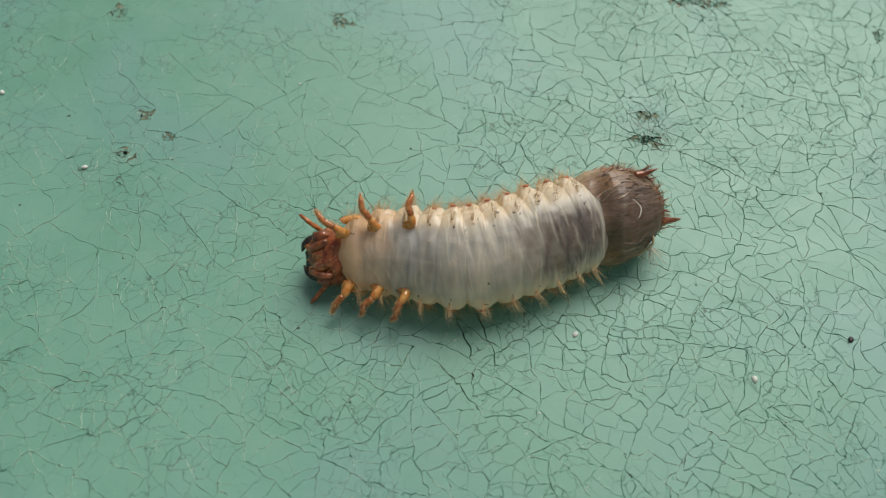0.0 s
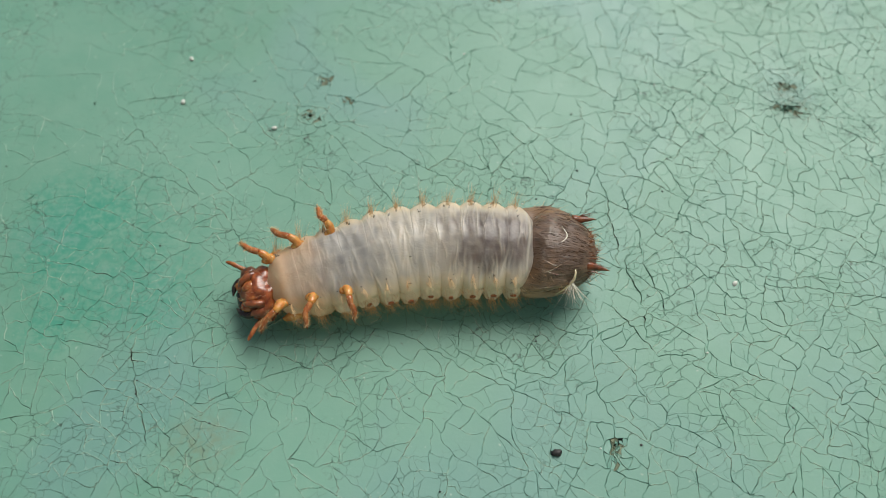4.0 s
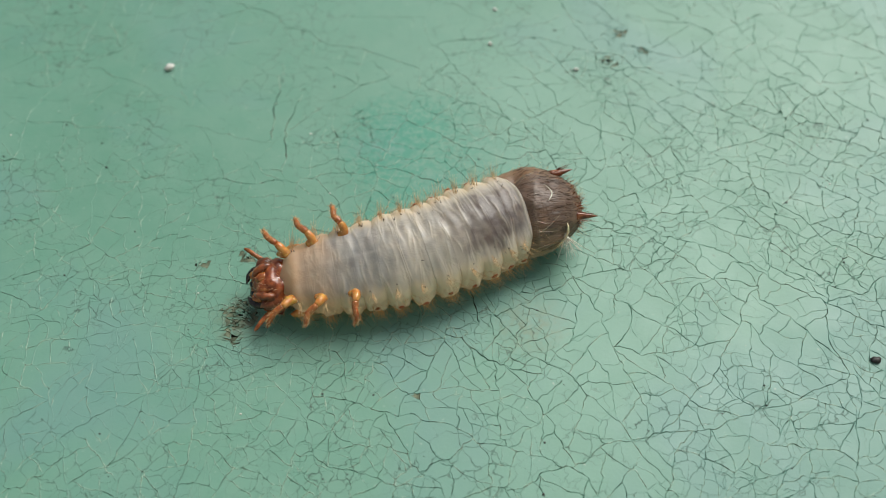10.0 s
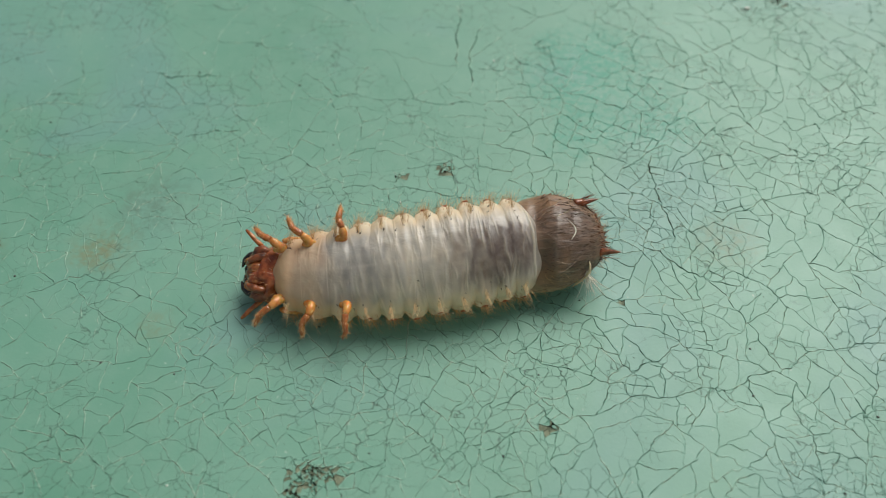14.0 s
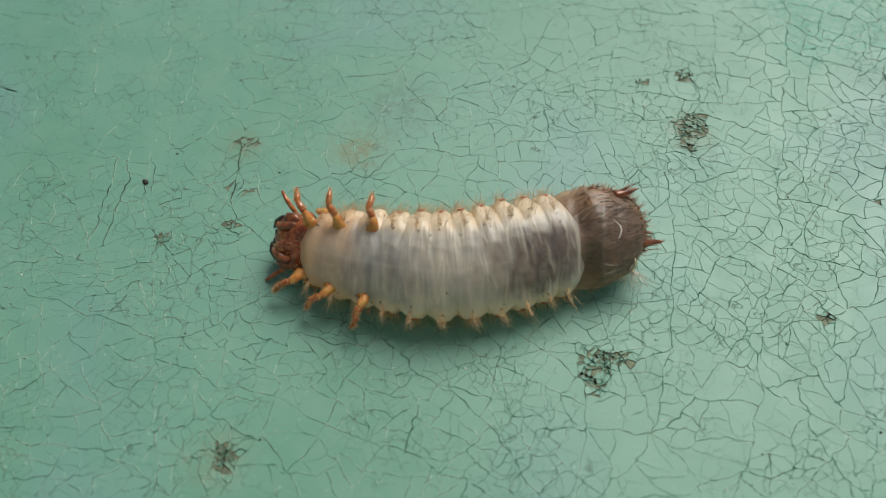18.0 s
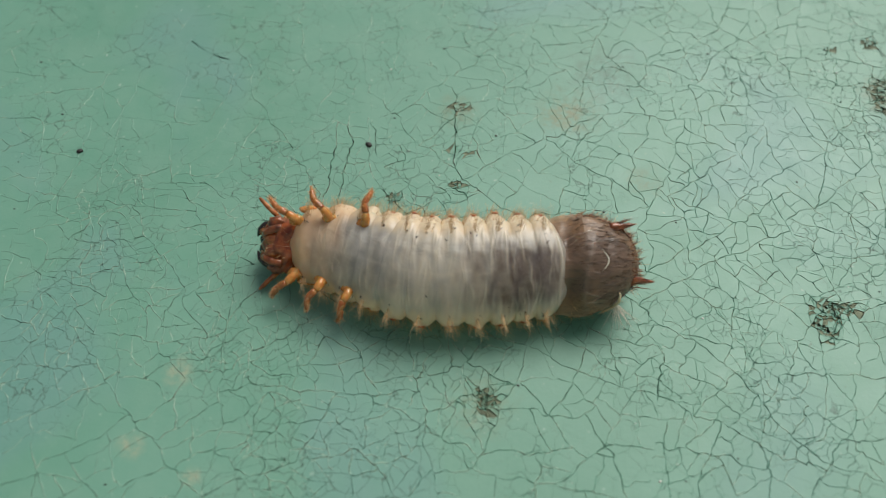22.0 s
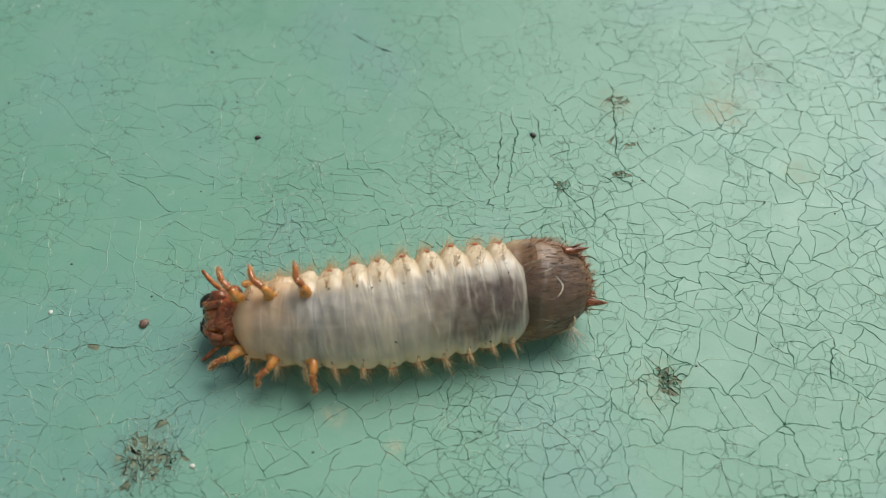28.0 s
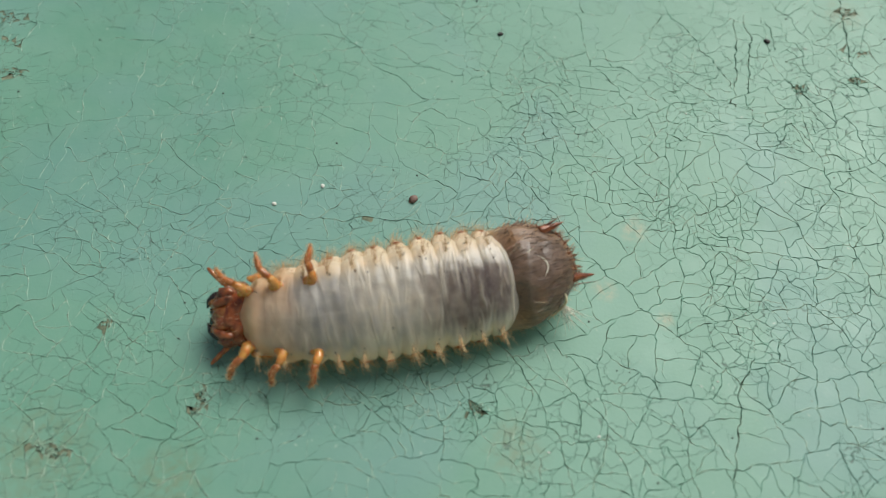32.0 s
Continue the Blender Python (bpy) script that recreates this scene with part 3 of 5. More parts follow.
# ---- tail sac ----
def sac_radius(x, th):
    """Skin of the sac: tapering blunt bag with an oblique fold near its front, hollows and fine puckers; also how deep a hollow is."""
    if x > 3.2:
        r = 5.5 - 0.40 * (x - 3.2)
    else:
        g = (3.2 - x) / 9.0
        r = (5.5 + 0.2 * math.sin(math.pi * min(1.0, g * 1.4))) * (1 - max(g, 0) ** 3.0) ** 0.50 if g < 1 else 0.02
    a = math.degrees(th)
    k = 1 - 0.11 * smooth(2.5, -4.5, x) * smooth(25, 80, a) + 0.030 * noise.noise(Vector((x * 0.35, math.cos(th) * 1.4, math.sin(th) * 1.4 + 4)))
    k += 0.010 * noise.noise(Vector((x * 0.5, math.cos(th) * 6, math.sin(th) * 6)))
    # the belly side is tucked in under the last fold
    k -= 0.10 * smooth(0.4, 3.0, x) * smooth(78, 45, abs(a))
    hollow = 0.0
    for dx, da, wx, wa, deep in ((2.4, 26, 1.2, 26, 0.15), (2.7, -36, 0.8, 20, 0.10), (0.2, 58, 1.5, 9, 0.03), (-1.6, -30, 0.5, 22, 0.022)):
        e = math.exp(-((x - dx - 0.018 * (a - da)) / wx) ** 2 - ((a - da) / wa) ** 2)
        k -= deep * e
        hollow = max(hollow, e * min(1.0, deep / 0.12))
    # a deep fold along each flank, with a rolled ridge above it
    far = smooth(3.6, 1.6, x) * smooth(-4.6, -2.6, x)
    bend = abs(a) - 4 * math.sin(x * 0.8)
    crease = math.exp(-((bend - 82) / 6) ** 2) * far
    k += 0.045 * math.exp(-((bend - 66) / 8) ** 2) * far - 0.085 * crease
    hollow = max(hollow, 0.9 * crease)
    # the oblique rolled fold behind the hollows
    e = (x - 0.9 + 0.00035 * (a - 5) ** 2 - 0.012 * a) / 0.32
    roll = math.exp(-e * e) * smooth(75, 35, abs(a - 5))
    k += 0.014 * roll
    for n in range(5):
        e = (a - (-48 + 27 * n) - 5 * math.sin(x * 0.9 + n)) / 2.6
        k += 0.006 * math.exp(-e * e) * smooth(3.0, 0.5, x) * smooth(-5.0, -3.0, x)
    return max(r, 0.02) * k, hollow, roll


def sac_mesh():
    ns, nt = 84, 128
    verts, tints = [], []
    for i in range(ns):
        f = i / (ns - 1)
        x = 6.4 - 12.2 * (f if f < 0.8 else f + 0.0)
        for j in range(nt):
            th = 2 * math.pi * j / nt - math.pi
            a = math.degrees(th)
            r, hollow, roll = sac_radius(x, th)
            verts.append((x * MM, r * math.sin(th) * MM, r * 0.80 * math.cos(th) * MM))
            n = noise.noise(Vector((x * 0.3, th * 1.2, 3.3)))
            s = noise.noise(Vector((x * 0.5, th * 9, 5.1)))
            lilac, brown = (0.300, 0.185, 0.115), (0.260, 0.138, 0.062)
            c = mix(lilac, brown, smooth(-0.25, 0.45, n + 0.006 * abs(a) - 0.15))
            c = mix(c, (0.055, 0.034, 0.024), 0.65 * smooth(0.02, 0.36, s) * smooth(2.5, 0.0, x))
            c = mix(c, (0.34, 0.23, 0.17), 0.45 * smooth(0.10, 0.40, -s) * smooth(1.5, -1.5, x))
            # brown hollows; the shade inside them and the flank creases is painted in
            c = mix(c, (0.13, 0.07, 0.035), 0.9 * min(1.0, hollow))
            c = mix(c, (0.125, 0.075, 0.05), 0.75 * smooth(52, 22, abs(a + 6) + 16 * n) * smooth(3.6, 2.0, x) * smooth(-5.2, -3.2, x))
            c = mix(c, (0.33, 0.20, 0.115), 0.6 * smooth(44, 66, abs(a)) * smooth(-4.6, -2.5, x))
            c = mix(c, (0.62, 0.56, 0.50), 0.10 * roll)
            c = mix(c, (0.47, 0.33, 0.20), 0.75 * smooth(58, 84, abs(a)) * smooth(-3.5, 1.5, x))
            c = mix(c, (0.25, 0.12, 0.06), 0.75 * smooth(-3.9, -5.5, x))
            c = mix(c, (0.30, 0.16, 0.08), 0.5 * smooth(-50, -75, a) * smooth(2.0, -1.5, x))
            tints.append((*c, 1.0))
    faces = [(i * nt + j, i * nt + (j + 1) % nt, (i + 1) * nt + (j + 1) % nt, (i + 1) * nt + j) for i in range(ns - 1) for j in range(nt)]
    faces += [tuple(range(nt))[::-1], tuple(range((ns - 1) * nt, ns * nt))]
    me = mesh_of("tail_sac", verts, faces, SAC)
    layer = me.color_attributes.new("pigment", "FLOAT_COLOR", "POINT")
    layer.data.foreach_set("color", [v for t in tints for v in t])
    return me


def on_sac(x, a, lift=0.0):
    r = sac_radius(x, a)[0] + lift
    return Vector((x, r * math.sin(a), r * 0.80 * math.cos(a)))


TAIL = part("tail_sac", sac_mesh(), LARVA, "glossy grey-brown translucent tail sac")


def tail_parts():
    rng = random.Random(5)
    # a pointed tuft on the flank towards the belly, and a hooked one on the other flank
    for name, root, way, length in (("tail_spike", (-4.3, 1.5, 1.9), (-1, 0.13, 0.0), 2.9), ("tail_hook", (-2.3, -4.2, 1.6), (-1, -0.12, 0.12), 2.9)):
        root, way = Vector(root), Vector(way).normalized()
        spine_ = [root + way * (length * k / 8) for k in range(9)]
        cone = tube_mesh(name, spine_, [0.62 * (1 - k / 8) ** 0.9 + 0.015 for k in range(9)], RUST, 9)
        roots = [(root + way * rng.uniform(0.2, 1.0) + Vector((0, rng.gauss(0, 0.28), rng.gauss(0, 0.28))), way + Vector((rng.gauss(0, 0.08), rng.gauss(0, 0.16), rng.gauss(0, 0.16))), length * rng.uniform(0.45, 0.75), (0, 0, 0)) for _ in range(16)]
        hair = hairs_mesh("tuft", roots, RUST, 0.07)
        bm = bmesh.new()
        bm.from_mesh(cone)
        bm.from_mesh(hair)
        bm.to_mesh(cone)
        bm.free()
        bpy.data.meshes.remove(hair)
        part(name, cone, TAIL, "pointed rust-brown tuft")
    roots = []
    for _ in range(420):
        a = rng.uniform(-math.pi, math.pi)
        x = rng.uniform(-5.7, 3.0)
        if abs(a) < 1.15 and x > -4.2 and (abs(a) < 0.7 or rng.random() < 0.5):
            continue
        g = max((3.2 - x) / 9.0, 0)
        way = (-0.7 + rng.gauss(0, 0.3), math.sin(a) * (0.7 + 0.4 * g) + rng.gauss(0, 0.25), math.cos(a) * 0.6 + rng.gauss(0, 0.25))
        roots.append((on_sac(x, a, -0.03), way, rng.uniform(0.4, 1.5), (-0.1, 0, 0)))
    tagged(part("bristles", hairs_mesh("bristles", roots, HAIR, 0.02), TAIL, "short golden bristles"), kind="stuff")
    # ragged rust fringe along the hind edge and the far flank
    roots = []
    for k in range(230):
        if k % 2:
            a, x = rng.uniform(-1.9, 1.5), rng.uniform(-5.75, -4.3)
        else:
            a, x = rng.uniform(-1.9, -1.15), rng.uniform(-5.0, 1.5)
        roots.append((on_sac(x, a, -0.03), (-0.9, math.sin(a) * 0.7 + rng.gauss(0, 0.25), 0.5 * math.cos(a) + rng.gauss(0, 0.2)), rng.uniform(0.3, 0.95), (rng.gauss(-0.1, 0.2), rng.gauss(0, 0.2), 0)))
    tagged(part("fringe", hairs_mesh("fringe", roots, RUST, 0.05), TAIL, "ragged rust-brown spines"), kind="stuff")
    roots = []
    for _ in range(620):
        a = rng.uniform(-1.6, 1.5)
        x = rng.uniform(-5.4, -0.2) if rng.random() < 0.8 else rng.uniform(-0.5, 2.5)
        p, q = on_sac(x, a, 0.01), on_sac(x - 0.5, a, 0.02)
        roots.append((p, (q - p) + Vector((0, rng.gauss(0, 0.06), 0)), rng.uniform(0.5, 1.3), (0, 0, 0)))
    tagged(part("hair_coat", hairs_mesh("hair_coat", roots, BROWN_HAIR, 0.034), TAIL, "flat-lying brown hairs"), kind="stuff")
    # pale plant fibres caught on the flank
    roots = []
    knot = on_sac(-2.6, math.radians(57))
    for k in range(30):
        roots.append((knot + Vector((rng.gauss(0, 0.15), rng.gauss(0, 0.1), rng.gauss(0, 0.12))), (-0.30 + rng.gauss(0, 0.42), 1.0, 0.25 + rng.gauss(0, 0.22)), rng.uniform(1.8, 4.2), (rng.gauss(0, 0.1), 0, -0.12)))
    tagged(part("pale_tuft", hairs_mesh("pale_tuft", roots, PALE_HAIR, 0.048), TAIL, "pale fluffy fibres stuck to the flank"), kind="stuff")
    top = on_sac(-2.9, math.radians(40), 0.12)
    straw = [top + Vector(p) for p in ((0, -0.35, 0.12), (-0.1, 0.1, 0.05), (-0.05, 0.75, -0.25), (0.35, 1.35, -0.85), (1.0, 1.85, -1.5), (1.8, 2.3, -2.0))]
    part("straw", tube_mesh("straw", straw, [0.06, 0.13, 0.17, 0.14, 0.10, 0.03], STRAW, 7), TAIL, "pale bent straw stuck to the flank")
    # a wet glint on the sac, modelled as a thin pale arc
    arc = [on_sac(-0.75 - 0.75 * math.sin(k / 11 * 3.14), math.radians(-24 + 26 * k / 11), 0.0) for k in range(12)]
    part("glint_arc", tube_mesh("glint_arc", arc, [0.015 + 0.07 * math.sin(k / 11 * 3.14) for k in range(12)], PALE_HAIR), TAIL, "pale curved arc imitating a glint on the sac")


def sac_folds():
    """Fine pale creases that run back over the sac, and the bright rolled edges of the last belly fold."""
    rng = random.Random(31)
    for n in range(12):
        side = 1 if n % 2 else -1
        a0 = side * rng.uniform(28, 105)
        a1 = a0 + rng.uniform(-16, 16)
        x0 = rng.uniform(0.5, 3.6)
        x1 = x0 - rng.uniform(1.5, 4.0)
        path = [on_sac(x0 + (x1 - x0) * k / 11, math.radians(a0 + (a1 - a0) * k / 11 + 5 * math.sin(k * 0.3 + n)), -0.02) for k in range(12)]
        part("crease", tube_mesh("crease", path, [0.015 + 0.045 * math.sin(math.pi * k / 11) for k in range(12)], FOLD, 6), TAIL, "fine pale crease of skin")


tail_parts()
sac_folds()


# ---- head ----
HEAD = part("head", ball_mesh("head", (0, 0, 0), (2.7, 2.85, 2.3), SHELL, 26, 40, 0.30, 3), LARVA, "rust-brown head capsule")


def head_parts():
    for side in (1, -1):
        path, thick = joints([(1.0, side * 1.7, 0.3), (2.1, side * 1.9, 0.4), (2.9, side * 1.5, 0.3), (3.3, side * 0.7, 0.1)], (0.58, 0.50, 0.36, 0.08), 5)
        part("mandible", tube_mesh("mandible", path, thick, BLACK, 12), HEAD, "curved black biting jaw")
        path, thick = joints([(0.6, side * 2.2, 0.3), (1.2, side * 2.9, 0.4), (1.9, side * 3.5, 0.6), (2.5, side * 4.1, 0.6), (3.0, side * 4.5, 0.4)], (0.30, 0.26, 0.25, 0.23, 0.14), 6)
        part("antenna", tube_mesh("antenna", path, thick, AMBER), HEAD, "jointed orange feeler")
        path, thick = joints([(0.2, side * 1.7, 1.7), (1.0, side * 1.6, 2.0), (1.8, side * 1.3, 1.9), (2.3, side * 1.0, 1.5)], (0.42, 0.44, 0.36, 0.14), 4)
        part("palp", tube_mesh("palp", path, thick, RUST), HEAD, "stubby rust-brown mouth feeler")
    for side in (1, -1):
        for k, (x, y, z, r) in enumerate(((1.9, 1.15, 0.9, 0.62), (0.9, 2.1, 1.2, 0.75), (2.3, 0.5, 0.5, 0.5), (1.2, 0.6, 1.75, 0.6))):
            part("maxilla", ball_mesh("maxilla", (x, side * y, z), (r * 1.3, r, r * 0.8), (AMBER, RUST, BLACK)[k % 3], 8, 12, 0.35, k + 3 * side), HEAD, "lumpy orange-brown mouthpart")
    part("labium", ball_mesh("labium", (1.5, 0, 1.0), (1.0, 1.0, 0.8), RUST, 10, 16, 0.12, 8), HEAD, "small brown mouth plate")
    part("labrum", ball_mesh("labrum", (2.1, 0, -0.5), (1.0, 1.5, 0.6), BLACK, 10, 16, 0.1, 5), HEAD, "dark upper lip")
    rng = random.Random(12)
    roots = []
    for _ in range(170):
        a, b = rng.uniform(0, 6.28), rng.uniform(0.2, 2.2)
        d = Vector((math.cos(b), math.sin(b) * math.cos(a), math.sin(b) * math.sin(a)))
        roots.append((Vector((d.x * 2.2, d.y * 2.65, d.z * 2.2)), d + Vector((0.5, 0, 0)), rng.uniform(0.4, 1.1), (0, 0, 0)))
    tagged(part("bristles", hairs_mesh("bristles", roots, HAIR, 0.03), HEAD, "short golden bristles"), kind="stuff")


head_parts()
for ob in (HEAD, *HEAD.children):
    ob.data.transform(Matrix.Translation((0.3 * MM, 0, -0.4 * MM)) @ Matrix.Diagonal((1.10, 1.14, 1.06, 1.0)))


# ---- an unseen wall, added on the near side to block sky and bounce light ----
def add_unseen_wall():
    bm = bmesh.new()
    bmesh.ops.create_cube(bm, size=1.0, matrix=Matrix.LocRotScale((0.75, -0.95, 0.55), None, (2.6, 0.12, 1.1)))
    me = bpy.data.meshes.new("unseen_wall")
    bm.to_mesh(me)
    bm.free()
    me.materials.append(speckled("unseen_wall_grey", (0.36, 0.34, 0.29), (0.48, 0.45, 0.39), 30.0, 0.9, 0.3, 0.002))
    tagged(new("unseen_wall", me), "unseen pale wall added to block sky and bounce light", "wall", kind="structure")


add_unseen_wall()


# ---- loose grit on the paint ----
def grain_mesh(seed, r, tone):
    return ball_mesh("grit_grain", (0, 0, r * 0.5), (r * 1.15, r * 0.9, r * 0.62), GRAIN[tone], 6, 9, 0.5, seed)


GRAINS = (("black", 96.0, -3.8, 0.50), ("white", 1.0, 31.6, 0.62), ("white", 46.2, 42.5, 0.32), ("white", 46.2, 49.9, 0.32), ("white", 59.0, 38.9, 0.32),
          ("white", 118.6, 18.7, 0.32), ("white", 138.3, 14.0, 0.36), ("black", -43.3, -27.8, 0.36), ("white", -72.5, -78.7, 0.26),
          ("brown", -83.2, -63.6, 0.52), ("white", -94.2, -64.2, 0.26), ("white", -99.0, -68.0, 0.26), ("black", -78.2, -35.0, 0.34), ("black", 149.9, 19.2, 0.34))
for k, (tone, x, y, r) in enumerate(GRAINS):
    g = new("grit_grain", grain_mesh(k, r, tone))
    g.matrix_world = pose(x * MM, y * MM, -0.00005, 0, 0, 47 * k)
    tagged(g, {"white": "tiny pale grain of grit lying on green paint", "black": "tiny black grain of grit lying on green paint", "brown": "small brown grain of grit lying on green paint"}[tone], "grit", "grains on the paint")


def scattered_grit(tone, count, seed):
    rng = random.Random(seed)
    verts, faces = [], []
    for k in range(count):
        r = 0.04 + 0.10 * rng.random() ** 2
        me = ball_mesh("one", (rng.uniform(X0, X1), rng.uniform(Y0, Y1), r * 0.5), (r * 1.2, r, r * 0.6), GRAIN[tone], 4, 6, 0.5, k)
        base = len(verts)
        verts += [tuple(v.co) for v in me.vertices]
        faces += [tuple(base + i for i in p.vertices) for p in me.polygons]
        bpy.data.meshes.remove(me)
    tagged(new("fine_grit", mesh_of("fine_grit", verts, faces, GRAIN[tone])), "fine scattered %s specks of grit on green paint" % {"white": "pale", "black": "dark"}[tone], "grit", kind="stuff")


scattered_grit("white", 260, 1)
scattered_grit("black", 900, 2)


# ---- the crawl ----
def spine(row):
    """Points along the body's axis from a row of motions(): the lean, the line, its reach and the sac's start."""
    t, belly, *xy = row
    high = math.hypot(math.sin(radians(belly)), 0.78 * math.cos(radians(belly)))
    pts = [Vector((x, y, z * high)) for x, y, z in zip(xy[0::2], xy[1::2], (4.0, 5.0, 5.7, 5.5, 5.1))]
    # a smooth line through the five points
    ext = [2 * pts[0] - pts[1], *pts, 2 * pts[-1] - pts[-2]]
    line = []
    marks = []
    for k in range(1, 5):
        a, b, c, d = ext[k - 1:k + 3]
        marks.append(len(line))
        for s in range(16):
            f = s / 16
            line.append(0.5 * (2 * b + (c - a) * f + (2 * a - 5 * b + 4 * c - d) * f * f + (3 * b - a - 3 * c + d) * f ** 3))
    line.append(pts[-1])
    reach = [0.0]
    for a, b in zip(line, line[1:]):
        reach.append(reach[-1] + (b - a).length)
    return radians(belly), line, reach, reach[marks[3]]


def on_spine(made, far, spread_=2.0):
    belly, line, reach, _ = made

    def at(d):
        d = max(0.0, min(reach[-1] - 1e-4, d))
        k = max(i for i in range(len(reach) - 1) if reach[i] <= d)
        return line[k].lerp(line[k + 1], (d - reach[k]) / max(reach[k + 1] - reach[k], 1e-6))

    ahead = (at(far - spread_) - at(far + spread_)).normalized()
    up = (Vector((0, 0, 1)) - ahead * ahead.z).normalized()
    side = up.cross(ahead)
    top = up * math.cos(belly) + side * math.sin(belly)
    m = Matrix((ahead, top.cross(ahead), top)).transposed().to_4x4()
    m.translation = at(far) * MM
    return m


